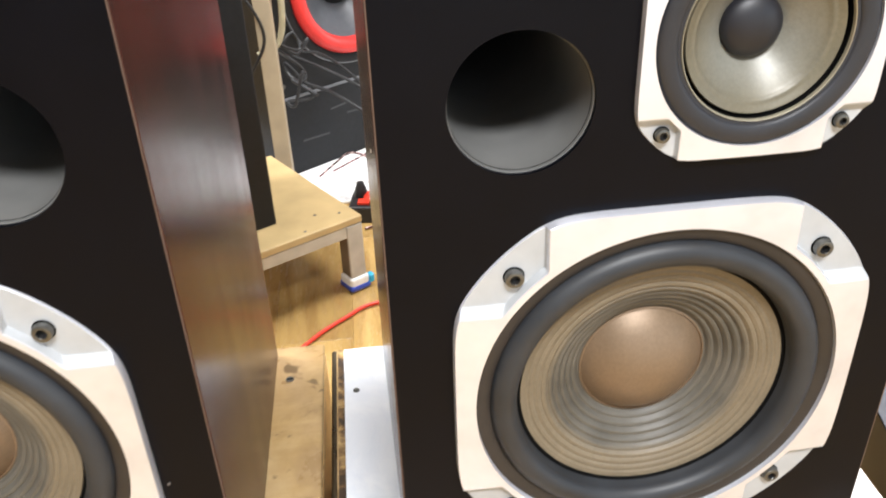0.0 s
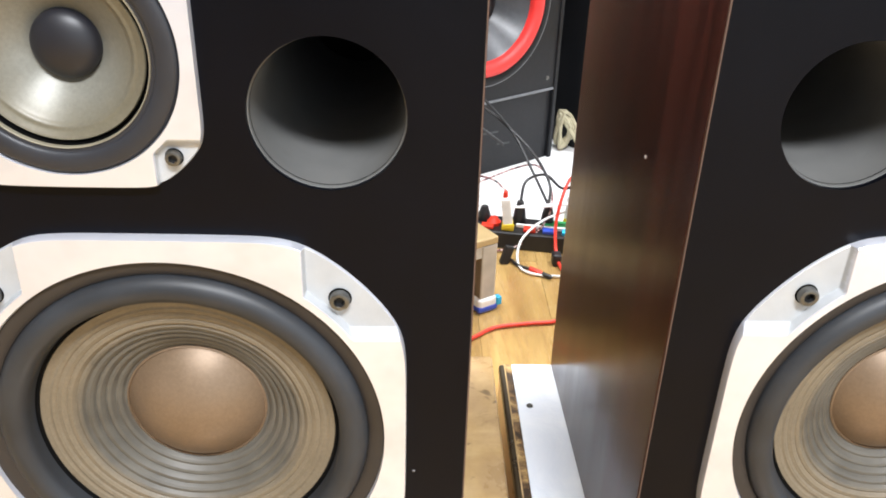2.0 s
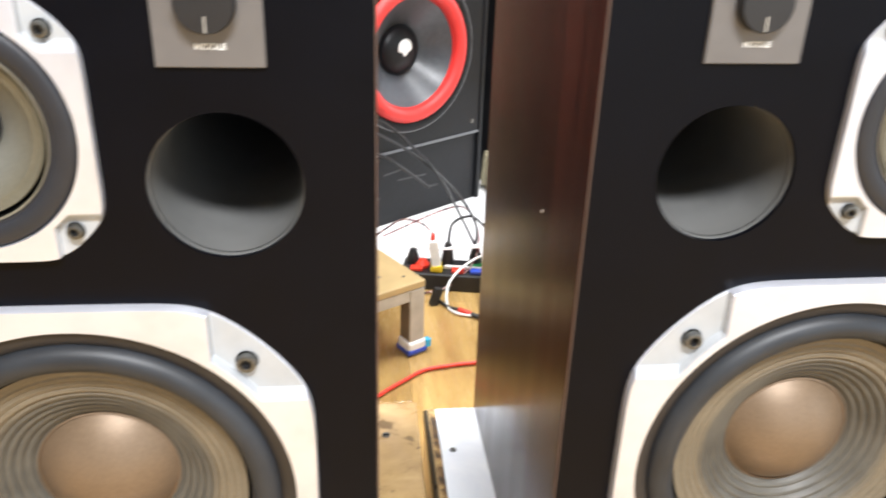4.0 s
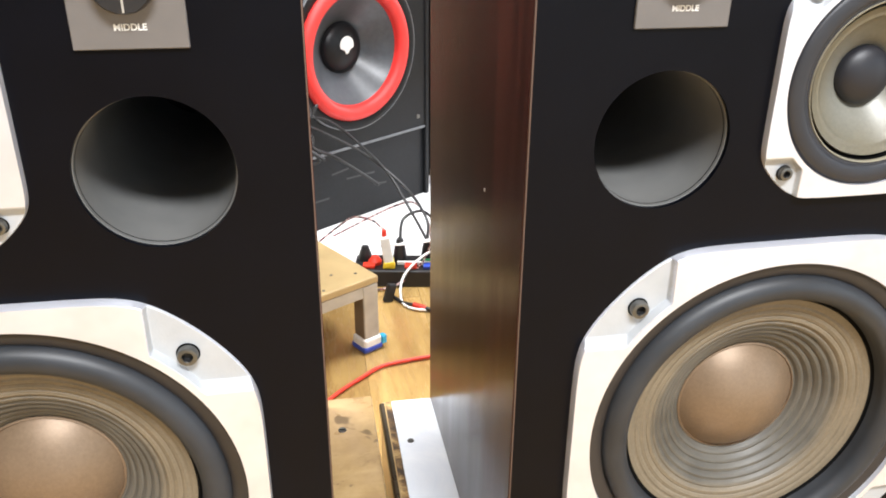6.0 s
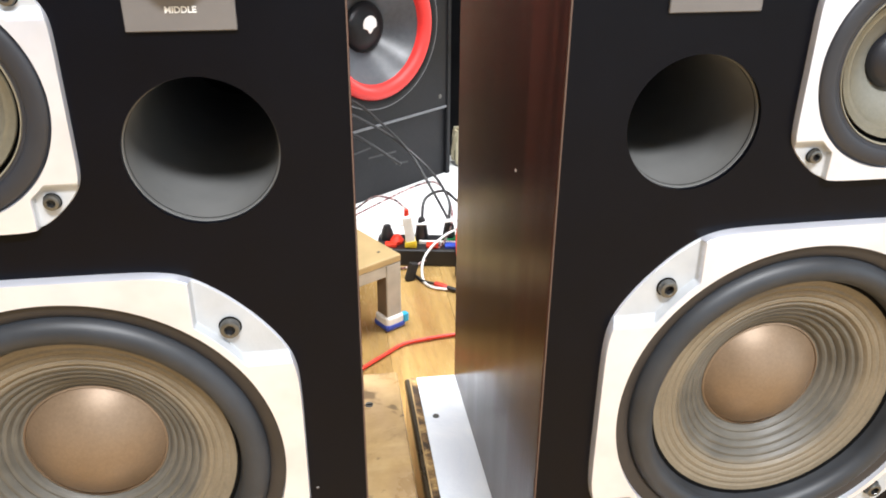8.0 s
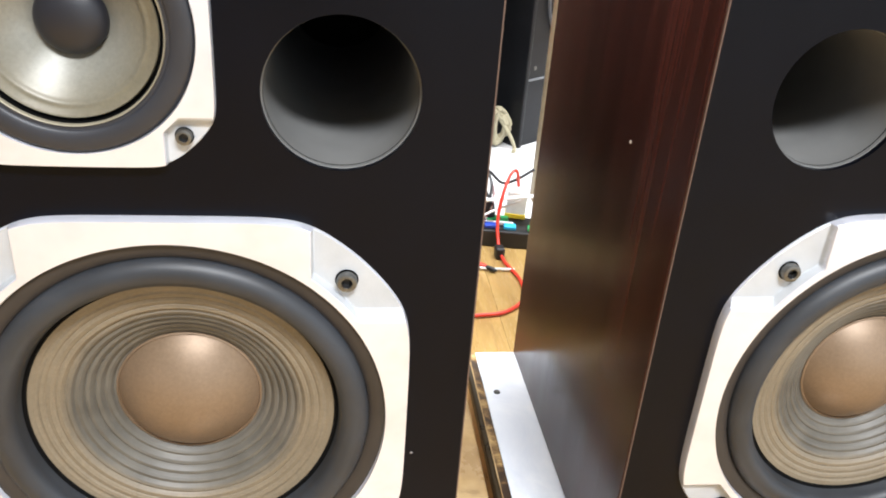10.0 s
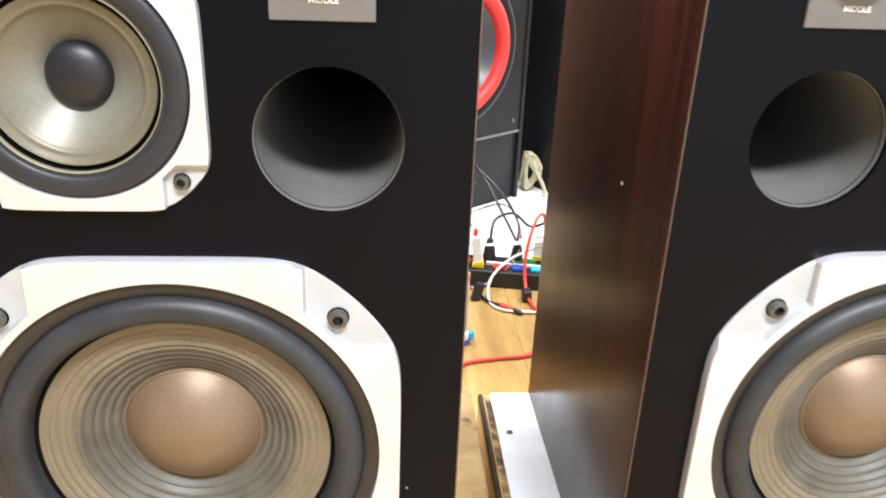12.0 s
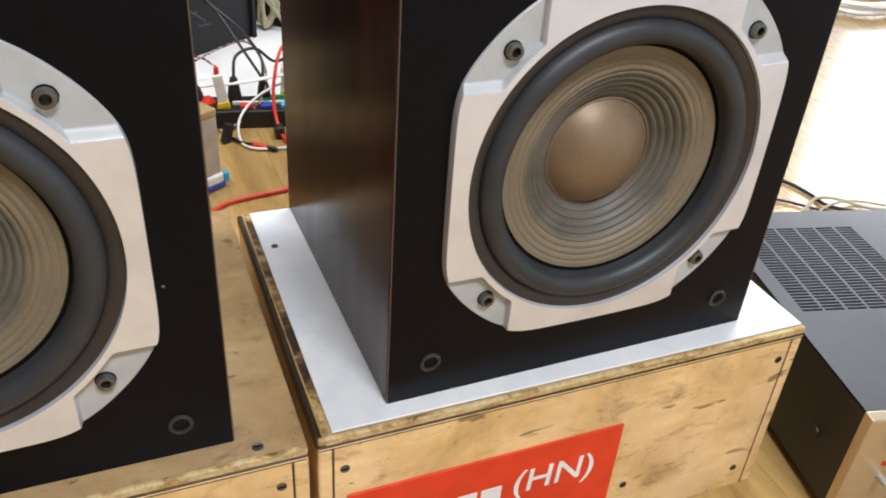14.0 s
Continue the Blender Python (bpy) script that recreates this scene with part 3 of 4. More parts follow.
    lettering("MIDDLE", 0.0045, cx + 0.0006, -0.0024, cz0 + 0.0094, M_INK, plate, bold=0.00012)
    # grille sockets
    for k in (-1, 1):
        sock = part("grille_socket", lathe([(0.0092, 0.0), (0.0089, -0.0014), (0.0080, -0.0020), (0.0062, -0.0017), (0.0057, 0.0), (0.0055, 0.010), (0, 0.010)], k * 0.1435, 0.029, 0, 32), M_SOCKET, sp, "black plastic grille socket", True)
        part("socket_core", lathe([(0.0056, 0.0002), (0.0053, 0.0075), (0, 0.0078)], k * 0.1435, 0.029, 0.0, 24), M_SHADEDARK, sock, "black hole")
    return sp


BOX_TOP, SHEET_BOX_TOP = 0.223, 0.2165
A = loudspeaker(pose(-0.1010, 0.0, BOX_TOP), 1, "black three-way loudspeaker with rosewood sides on a plywood box")
B = loudspeaker(pose(0.3815, 0.0100, BOX_TOP + 0.0022, 0, 0, 1.0), -1, "mirrored black three-way loudspeaker on a metal-topped box", 0.0065)
# pale chips in the finish
part("chip", lathe([(0.0011, 0), (0.0006, -0.0004), (0, -0.0004)], 0.1455, 0.151, 0, 8), M_PLATE, A)
chip = lathe([(0.0014, 0), (0.0010, -0.0005), (0, -0.0005)], 0, 0, 0, 8)
chip.transform(Matrix.Translation((-HW, 0.1, 0.334)) @ Matrix.Rotation(radians(-90), 4, "Z"))
part("chip", chip, M_LINT, B)


# ---------------------------------------------------------------- plywood boxes
def crate(x0, x1, y0, y1, top, label):
    """A box of 12 mm plywood: lid over front and sides, screwed."""
    t, lid = 0.012, 0.0075
    cr = thing("plywood_box", pose(x0, y0, 0), label, "box", "plywood boxes under the loudspeakers")
    w, d = x1 - x0, y1 - y0
    low = top - lid
    part("lid", block(0, w, 0, d, low, top, 0.0026, 3), M_PLYTOP, cr, "worn plywood lid")
    part("worn_edge", block(-0.0012, 0.0056, 0.0016, d - 0.002, low - 0.0040, top + 0.0003, 0.0024, 3), M_PLYEDGE, cr, "dark worn lid edge")
    part("worn_strip", block(0.0057, 0.0150, 0.003, d - 0.002, top - 0.002, top + 0.00018, 0), M_GRIME, cr, "dark spotted worn strip")
    part("front_edge", block(0.0058, w - 0.001, -0.0006, 0.0042, low + 0.0004, top + 0.00022, 0.0012, 2), M_CHIPPED, cr, "chipped grimy lid edge")
    part("glue_line", block(0.0016, w - 0.0016, -0.0002, d - 0.002, low - 0.0025, low - 0.0002, 0.0003, 1), M_GLUE, cr, "brown glue line")
    part("core_ply", block(0.0010, w - 0.0010, -0.0004, d - 0.002, low - 0.0038, low - 0.0024, 0.0004, 1), M_PLY, cr, "thin plywood core")
    part("glue_line", block(0.0016, w - 0.0016, 0.0, d - 0.002, low - 0.0054, low - 0.0040, 0.0003, 1), M_GLUE, cr, "brown glue line")
    part("front_panel", block(t + 0.0012, w - t - 0.0012, 0.0004, t, 0.0, low - 0.0056, 0.0008, 2), M_PLY, cr, "stained varnished front panel")
    part("back_panel", block(t, w - t, d - t, d, 0.0, low - 0.0056, 0.0006, 1), M_PLY, cr)
    for k, a in enumerate((0, w - t)):
        part("side_panel", block(a, a + t, 0.0, d, 0.0, low - 0.0056, 0.0022, 3), M_PLY, cr)
        e = t - 0.0004 if k == 0 else w - t - 0.0010
        part("joint", block(e, e + 0.0014, 0.0006, 0.003, 0.001, low - 0.006, 0), M_PLYEDGE, cr, "dark corner joint")
    for sx, sz in ((0.022, top - 0.038), (w - 0.022, top - 0.036), (w * 0.64, 0.055), (0.022, 0.03), (w - 0.03, 0.03)):
        sc = part("screw", lathe([(0.0042, 0.0002), (0.0040, -0.0007), (0.0015, -0.0009), (0, -0.0005)], sx, sz, 0.0004, 16), M_BOLT, cr, "countersunk screw", True)
        part("screw_slot", block(sx - 0.003, sx + 0.003, -0.0008, -0.0004, sz - 0.0005, sz + 0.0005, 0), M_SHADEDARK, sc)
    return cr


box_a = crate(-0.338, 0.1300, -0.0235, 0.345, BOX_TOP, "worn varnished plywood box under a loudspeaker")
crate(0.1390, 0.6235, -0.0140, 0.340, SHEET_BOX_TOP, "worn plywood box carrying a red sign")
for sx, sy in ((0.432, 0.0125), (0.432, 0.31)):
    sc = part("screw", post([(0.0046, 0), (0.0042, 0.0008), (0.0015, 0.0004), (0, 0.0004)], sx, sy, BOX_TOP, 16), M_BOLT, box_a, "countersunk screw", True)
    part("screw_slot", block(sx - 0.0032, sx + 0.0032, sy - 0.0005, sy + 0.0005, BOX_TOP + 0.0004, BOX_TOP + 0.0009, 0), M_SHADEDARK, sc)
plate_b = tagged(part("metal_sheet", block(0.1515, 0.6205, -0.0095, 0.336, SHEET_BOX_TOP + 0.0003, SHEET_BOX_TOP + 0.0021, 0.0008, 2), M_SHEET), "whitish brushed metal sheet on the plywood box", "metal sheet")
part("sheet_screw", post([(0.0036, 0), (0.0032, 0.0008), (0.0012, 0.0003), (0, 0.0003)], 0.164, 0.263, SHEET_BOX_TOP + 0.0021, 16), M_BOLT, plate_b, "small screw", True)

sign = thing("red_sign", pose(0.1627, -0.0148, 0.0), "red vinyl sign with white letters on the box", "sign")
part("sign_panel", block(0.0, 0.2675, -0.0012, 0.0008, 0.0157, 0.147, 0.0003, 1), M_SIGN, sign)
lettering("(HN)", 0.0409, 0.199, -0.0016, 0.0914, M_INK, sign, "lettering", 0.06, 0.0003)
for a, b in ((0.0765, 0.096), (0.101, 0.1205), (0.1245, 0.145)):
    part("lettering_bar", block(a, b, -0.0016, -0.0012, 0.0870, 0.1080, 0.0002, 1), M_INK, sign)

# ---------------------------------------------------------------- amplifier
amp = thing("amplifier", pose(0.667, -0.077, 0, 0, 0, -13), "black hi-fi amplifier with vented top and champagne faceplate", "amplifier")
AH, AW, AD = 0.15, 0.44, 0.375
part("side_panel", block(0, 0.004, 0.0, AD, 0.012, AH - 0.003, 0.0005, 1), M_AMPSIDE, amp, "black side")
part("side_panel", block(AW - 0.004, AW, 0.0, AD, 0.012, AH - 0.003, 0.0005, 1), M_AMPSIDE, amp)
part("back_panel", block(0.005, AW - 0.005, AD - 0.003, AD, 0.012, AH - 0.003, 0), M_AMPSIDE, amp)
part("base_panel", block(0.005, AW - 0.005, 0.002, AD - 0.004, 0.012, 0.016, 0), M_AMPSIDE, amp)
# added black sheet so the vent slots look deep in shade
part("inner_tray", block(0.006, AW - 0.006, 0.01, AD - 0.006, AH - 0.030, AH - 0.026, 0), M_SHADEDARK, amp)
for fx in (0.04, AW - 0.04):
    for fy in (0.04, AD - 0.04):
        part("foot", post([(0, 0), (0.02, 0), (0.018, 0.012), (0, 0.012)], fx, fy, 0, 24), M_BLACK, amp)


def vented_top():
    """The top sheet with two fields of slots cut through it."""
    bm = bmesh.new()
    cols, rows = 6, 30
    xs, ys = [0.0], [0.0]
    for x0 in (0.020, 0.236):
        for c in range(cols):
            xs += [x0 + c * 0.0282, x0 + c * 0.0282 + 0.0245]
    for r in range(rows):
        ys += [0.158 + r * 0.0059, 0.158 + r * 0.0059 + 0.0038]
    xs.append(AW), ys.append(AD)
    top = [[bm.verts.new((x, y, AH)) for x in xs] for y in ys]
    low = [[bm.verts.new((x, y, AH - 0.002)) for x in xs] for y in ys]
    for j in range(len(ys) - 1):
        for i in range(len(xs) - 1):
            hole = i % 2 == 1 and j % 2 == 1
            if not hole:
                bm.faces.new((top[j][i], top[j][i + 1], top[j + 1][i + 1], top[j + 1][i]))
            else:
                for (a, b), (c, d) in (((j, i), (j, i + 1)), ((j, i + 1), (j + 1, i + 1)), ((j + 1, i + 1), (j + 1, i)), ((j + 1, i), (j, i))):
                    bm.faces.new((top[a][b], top[c][d], low[c][d], low[a][b]))
    n = len(xs) - 1
    for i in range(n):
        bm.faces.new((top[0][i], top[0][i + 1], low[0][i + 1], low[0][i]))
    return bm


part("top_cover", vented_top(), M_AMPTOP, amp, "blue-grey slotted top cover")
face = part("faceplate", block(-0.002, AW + 0.002, -0.014, -0.0005, 0.006, AH + 0.001, 0.0018, 3), M_CHAMPAGNE, amp, "champagne metal faceplate")
for kx, kz, r in ((0.052, 0.108, 0.017), (0.30, 0.085, 0.03)):
    part("knob", lathe([(r, 0), (r, -0.014), (r * 0.92, -0.016), (0, -0.0165)], kx, kz, -0.0142, 48), M_CHAMPAGNE, face, "round metal knob", True)
part("indicator", block(0.031, 0.040, -0.0146, -0.014, 0.086, 0.092, 0.0002, 1), M_RED, face, "small red indicator")
part("lever", lathe([(0.0042, 0), (0.0036, -0.012), (0.0022, -0.018), (0, -0.018)], 0.036, 0.070, -0.014, 16), M_STEEL, face, "small metal lever switch", True)
side_screw = lathe([(0.0075, 0), (0.0070, -0.0022), (0.0030, -0.0026), (0, -0.0012)], 0, 0, 0, 24)
side_screw.transform(Matrix.Translation((-0.0002, 0.050, 0.072)) @ Matrix.Rotation(radians(-90), 4, "Z"))
part("side_screw", side_screw, M_BLACK, amp, "black side screw", True)

# ---------------------------------------------------------------- low stool with a black cabinet on it
STOOL_TURN = math.degrees(math.atan2(0.52, 0.853))
stool = thing("low_stool", pose(0.179, 0.797, 0, 0, 0, STOOL_TURN), "low plywood-topped stool with grey steel legs, taped foot", "stool")
SL, SD, SH = 0.36, 0.32, 0.143
part("stool_top", block(-SL, 0.0, 0.0, SD, SH - 0.013, SH, 0.002, 2), M_STOOLTOP, stool, "pale stained board")
part("apron", block(-SL + 0.031, -0.031, 0.001, 0.004, SH - 0.034, SH - 0.0135, 0.0004, 1), M_STEEL, stool, "grey steel angle")
part("apron", block(-0.004, -0.001, 0.031, SD - 0.031, SH - 0.034, SH - 0.0135, 0.0004, 1), M_STEEL, stool, "grey steel angle")
for lx in (-SL + 0.0305, -0.0005):
    for ly in (0.0005, SD - 0.0305):
        x0 = lx - 0.030
        leg = part("leg", block(x0, lx, ly, ly + 0.030, 0.016, SH - 0.0135, 0.002, 2), M_STEEL, stool, "square steel leg")
        # darker brown plate over the leg's left face
        part("leg_side", block(x0 - 0.0006, x0 - 0.0002, ly + 0.002, ly + 0.028, 0.030, SH - 0.036, 0), M_DULLBROWN, leg, "dull brown face")
        part("tape_wrap", block(x0 - 0.004, lx + 0.004, ly - 0.004, ly + 0.034, 0.0, 0.029, 0.006, 3), M_WHITE if ly < 0.1 else M_BLUE, leg, "tape wrapped round the foot")
        part("tape_band", block(x0 - 0.0055, lx + 0.0055, ly - 0.0055, ly + 0.0355, 0.002, 0.015, 0.005, 3), M_BLUE, leg, "blue tape")
        part("tape_tag", block(lx + 0.002, lx + 0.012, ly - 0.006, ly + 0.006, 0.010, 0.026, 0.002, 2), M_CYAN, leg, "cyan tape end")

for sx, sy in ((-0.10, 0.012), (-0.06, 0.05), (-0.025, 0.03)):
    part("nail", post([(0.0028, 0), (0.0024, 0.0006), (0, 0.0007)], sx, sy, SH, 12), M_BOLT, stool, "nail head", True)

cab = thing("black_cabinet", pose(0.041, 0.789, SH, 0, 0, STOOL_TURN), "plain black loudspeaker cabinet standing on the stool", "loudspeaker")
part("cabinet_body", block(-0.24, 0.0, 0.0, 0.2, 0, 0.52, 0.003, 2), M_SUBBLACK, cab)

# ---------------------------------------------------------------- red-ringed subwoofer at the back
board = tagged(part("white_board", block(-0.25, 1.15, 1.12, 2.2, 0.0, 0.006, 0.001, 1), M_PAPER), "white board lying on the floor under the subwoofers", "board")
SW, SHT, SDP, SCZ, SR = 0.2135, 0.66, 0.42, 0.390, 0.91


def subwoofer(m, label, scuffs):
    """A black cabinet with a round driver over a grey ledge; its front stands at y = 0."""
    sub = thing("subwoofer", m, label, "subwoofer", "pair of red-ringed subwoofers")
    bm = bmesh.new()
    holed(-SW, SW, 0.178, SHT, 0.0, SCZ, 0.182 * SR, 0.0, 0.03, bm)
    part("front_board", bm, M_SUBBLACK, sub)
    part("lower_board", block(-SW, SW, 0.006, 0.02, 0.0, 0.177, 0.001, 1), M_SUBBLACK, sub)
    part("ledge", block(-SW, SW, -0.003, 0.010, 0.1735, 0.1795, 0.0015, 2), M_LEDGE, sub, "grey ledge strip")

    def turned(name, profile, material, parent, label, segs):
        return part(name, lathe([(r * SR, y) for r, y in profile], 0, SCZ, 0, segs), material, parent, label, True)

    for k in (-1, 1):
        x0, x1 = sorted((k * SW, k * (SW + 0.012)))
        part("side_panel", block(x0, x1, -0.004, SDP, 0, SHT, 0.003, 2), M_SUBBLACK, sub)
        part("screw", lathe([(0.0055, 0.0), (0.0050, -0.0016), (0, -0.0018)], k * (SW - 0.022), 0.205, 0, 16), M_BOLT, sub, "small dark screw", True)
    part("top_panel", block(-SW, SW, 0.001, SDP, SHT + 0.001, SHT + 0.014, 0.002, 2), M_SUBBLACK, sub)
    part("back_panel", block(-SW, SW, SDP - 0.012, SDP, 0, SHT, 0), M_SUBBLACK, sub)
    drv = turned("driver_ring", [(0.190, 0.0), (0.189, -0.008), (0.178, -0.010), (0.167, -0.006)], M_SUBBLACK, sub, "black driver ring", segs=96)
    turned("rim", [(0.1915, 0.0), (0.1912, -0.0075), (0.1895, -0.0085), (0.1880, -0.0080)], M_LEDGE, drv, "thin grey outer rim", segs=96)
    turned("surround", [(0.169, -0.004)] + [(0.1495 + 0.0182 * math.cos(math.pi * k / 12), -0.004 - 0.017 * math.sin(math.pi * k / 12)) for k in range(13)] + [(0.130, 0.0)], M_REDRING, drv, "bright red foam surround", segs=96)
    turned("cone", [(0.132, -0.001), (0.128, 0.004), (0.060, 0.050), (0.058, 0.052)], M_SUBCONE, drv, "grey cone", segs=96)
    turned("dust_cap", [(0.061, 0.048)] + [(0.059 * math.cos(math.pi / 2 * k / 10), 0.046 - 0.022 * math.sin(math.pi / 2 * k / 10)) for k in range(10)] + [(0, 0.024)], M_SUBBLACK, drv, "black dust cap", segs=64)
    emblem = lathe([(0.0195, 0.0245), (0.0175, 0.0225), (0, 0.0215)], 0, SCZ + 0.008, 0, 20)
    for v in emblem.verts:
        if v.co.z < SCZ:
            v.co.x *= 0.45
    part("emblem", emblem, M_WHITE, drv, "plain white emblem")
    for sx, sz, sl, tilt in scuffs:
        sc = block(-sl / 2, sl / 2, -0.0004, 0.0004, -0.0022, 0.0022, 0)
        sc.transform(Matrix.Translation((sx, 0.0058, sz)) @ Matrix.Rotation(radians(tilt), 4, "Y"))
        part("scuff_mark", sc, M_SCUFF, sub, "grey scuff")
    return sub


subwoofer(pose(0.1897, 1.372, 0.006, 0, 0, 36.5), "large black subwoofer with a red foam surround", ((0.01, 0.100, 0.085, 3), (-0.05, 0.124, 0.05, -4), (0.07, 0.065, 0.04, 6), (-0.12, 0.07, 0.07, 2)))
subwoofer(pose(0.639, 1.671, 0.006, 0, 0, 36.5), "second large black subwoofer with a red foam surround", ((-0.11, 0.135, 0.05, 4),))

far_left = thing("black_cabinet", pose(-0.62, 0.10, 0.0, 0, 0, 0), "plain black cabinet standing on the floor", "cabinet")
part("cabinet_body", block(-0.24, 0.24, 0.0, 0.36, 0, 0.55, 0.004, 2), M_SUBBLACK, far_left)
for x, y, w, m in ((0.0165, 1.10, 0.031, M_PALEWOOD), (0.4285, 1.21, 0.024, M_TANWOOD)):
    tagged(part("wooden_post", block(x, x + w, y, y + 0.03, 0, 1.3, 0.0015, 1), m), "upright pale bare wooden post on the floor", "post")

# ---------------------------------------------------------------- power strip and cables
strip = thing("power_strip", pose(0.15, 1.033, 0, 0, 0, -10), "black multi-socket power strip with coloured sockets", "power strip")
part("housing", block(0, 0.40, 0, 0.075, 0, 0.036, 0.004, 3), M_BLACK, strip)
for i, (x, m) in enumerate(((0.030, M_RED), (0.070, M_YELLOW), (0.113, M_RED), (0.150, M_BLUE), (0.188, M_CYAN), (0.235, M_GREEN), (0.290, M_CYAN), (0.345, M_RED))):
    part("socket", block(x - 0.012, x + 0.012, 0.008, 0.026, 0.0362, 0.043, 0.0015, 2), m, strip, "coloured socket cover")
part("socket", block(0.135, 0.185, 0.032, 0.055, 0.0362, 0.046, 0.002, 2), M_GREEN, strip, "green socket cover")
part("label_strip", block(0.085, 0.195, 0.026, 0.031, 0.0362, 0.044, 0.001, 1), M_WHITE, strip, "white ridge")


def adapter(x, y, w, d, h, turn, lean, z=0.044):
    ad = thing("plug_adapter", pose(x, y, z, 0, lean, turn), "upright white plug adapter in the power strip", "plug")
    part("adapter_body", block(-w / 2, w / 2, -d / 2, d / 2, 0, h, 0.003, 2), M_WHITE, ad)
    part("adapter_base", block(-w / 2 - 0.001, w / 2 + 0.001, -d / 2 - 0.001, d / 2 + 0.001, -0.002, 0.008, 0.001, 1), M_YELLOW, ad, "yellow base")
    return ad


adapter(0.222, 1.036, 0.019, 0.020, 0.062, -4, -8)
adapter(0.357, 1.066, 0.040, 0.032, 0.056, -12, 2)


def plug(x, y, z, m, h=0.035, turn=0):
    pl = thing("mains_plug", pose(x, y, z, 0, 0, turn), "black mains plug standing in the power strip", "plug")
    part("plug_body", post([(0, 0), (0.013, 0), (0.014, 0.006), (0.011, h * 0.6), (0.0065, h), (0, h)], segs=20), m, pl, smooth=True)
    return pl


plug(0.247, 1.066, 0.036, M_BLACK, 0.048)
plug(0.302, 1.058, 0.036, M_BLACK, 0.045)
plug(0.178, 1.080, 0.036, M_BLACK, 0.03)
plug(0.196, 1.060, 0.036, M_RED, 0.016)


def cable(points, r, m, label, flat=1.0):
    return tagged(part("cable", tube(points, r, flat=flat), m, smooth=True), label, "cable", "cables on the floor")


cable([(0.02, 0.585, 0.005), (0.055, 0.615, 0.005), (0.10, 0.668, 0.005), (0.141, 0.705, 0.005), (0.176, 0.733, 0.005), (0.23, 0.746, 0.005), (0.285, 0.757, 0.005), (0.325, 0.80, 0.005), (0.333, 0.868, 0.005), (0.316, 0.935, 0.006), (0.310, 0.975, 0.022), (0.311, 1.01, 0.060), (0.322, 1.035, 0.104), (0.338, 1.058, 0.134), (0.352, 1.068, 0.137), (0.359, 1.068, 0.105)], 0.0033, M_RED, "red cable winding over the floor")
tagged(part("cable_clip", block(0.301, 0.319, 0.950, 0.974, 0.0, 0.024, 0.004, 2), M_BLACK), "small black clip on the red cable", "clip")
cable([(0.33, 0.905, 0.005), (0.26, 0.915, 0.005), (0.236, 0.95, 0.006), (0.245, 1.00, 0.03), (0.29, 1.03, 0.06), (0.36, 1.04, 0.085)], 0.0025, M_WHITE, "white cable looping beside the power strip")
cable([(0.215, 0.985, 0.006), (0.235, 0.948, 0.005), (0.257, 0.931, 0.006)], 0.003, M_BLACK, "thin black cable on the floor")
jack = thing("audio_jack", pose(0.256, 0.932, 0.006, 0, 0, -41), "red and black audio jack lying on the floor", "jack")
jb = lathe([(0, 0), (0.0055, 0.001), (0.0055, 0.024), (0.004, 0.028), (0, 0.028)], segs=16)
jb.transform(Matrix.Rotation(radians(-90), 4, "Z"))
part("jack_sleeve", jb, M_RED, jack, "red sleeve", True)
jt = lathe([(0, 0.028), (0.0045, 0.029), (0.0045, 0.045), (0.002, 0.05), (0, 0.05)], segs=16)
jt.transform(Matrix.Rotation(radians(-90), 4, "Z"))
part("jack_body", jt, M_BLACK, jack, smooth=True)
clip = thing("charger_clip", pose(0.209, 0.962, 0.0, 0, 18, 20), "small black plug lying on the floor", "plug")
part("clip_body", block(-0.009, 0.009, -0.006, 0.006, 0.0, 0.038, 0.003, 2), M_BLACK, clip)
# cables over the strip
cable([(0.09, 1.235, 0.012), (0.13, 1.22, 0.05), (0.160, 1.15, 0.10), (0.192, 1.08, 0.122), (0.213, 1.040, 0.118)], 0.0022, M_BRAID, "thin dark braided cable arching to the white adapter")
tip = lathe([(0, 0), (0.005, 0.001), (0.0045, 0.016), (0, 0.018)], segs=14)
tip.transform(Matrix.Translation((0.213, 1.036, 0.102)) @ Matrix.Rotation(radians(90), 4, "X"))
tagged(part("plug_tip", tip, M_RED, smooth=True), "red plug tip in the white adapter", "plug")
cable([(0.247, 1.066, 0.080), (0.258, 1.09, 0.116), (0.30, 1.12, 0.118), (0.335, 1.12, 0.09), (0.36, 1.11, 0.10), (0.40, 1.12, 0.12)], 0.0031, M_BLACK, "black mains cable arching over the strip")
cable([(0.302, 1.058, 0.078), (0.305, 1.10, 0.112), (0.27, 1.19, 0.15), (0.18, 1.26, 0.21), (0.06, 1.28, 0.27), (-0.02, 1.30, 0.30)], 0.0031, M_BLACK, "black mains cable running up past the subwoofer")
cable([(0.14, 1.14, 0.04), (0.20, 1.09, 0.062), (0.27, 1.05, 0.080), (0.37, 1.03, 0.100), (0.46, 1.02, 0.11)], 0.006, M_WHITE, "flat white cable lying across the strip", 0.5)
cable([(0.18, 1.00, 0.004), (0.24, 1.015, 0.01), (0.29, 1.03, 0.05), (0.31, 1.07, 0.09), (0.30, 1.17, 0.11), (0.26, 1.25, 0.08), (0.12, 1.24, 0.02)], 0.0022, M_BRAID, "thin black, red and white braided cable")
cable([(0.06, 1.13, 0.6), (0.065, 1.135, 0.42), (0.05, 1.14, 0.34), (0.01, 1.13, 0.32)], 0.006, M_CREAM, "cream cable hanging beside the post")
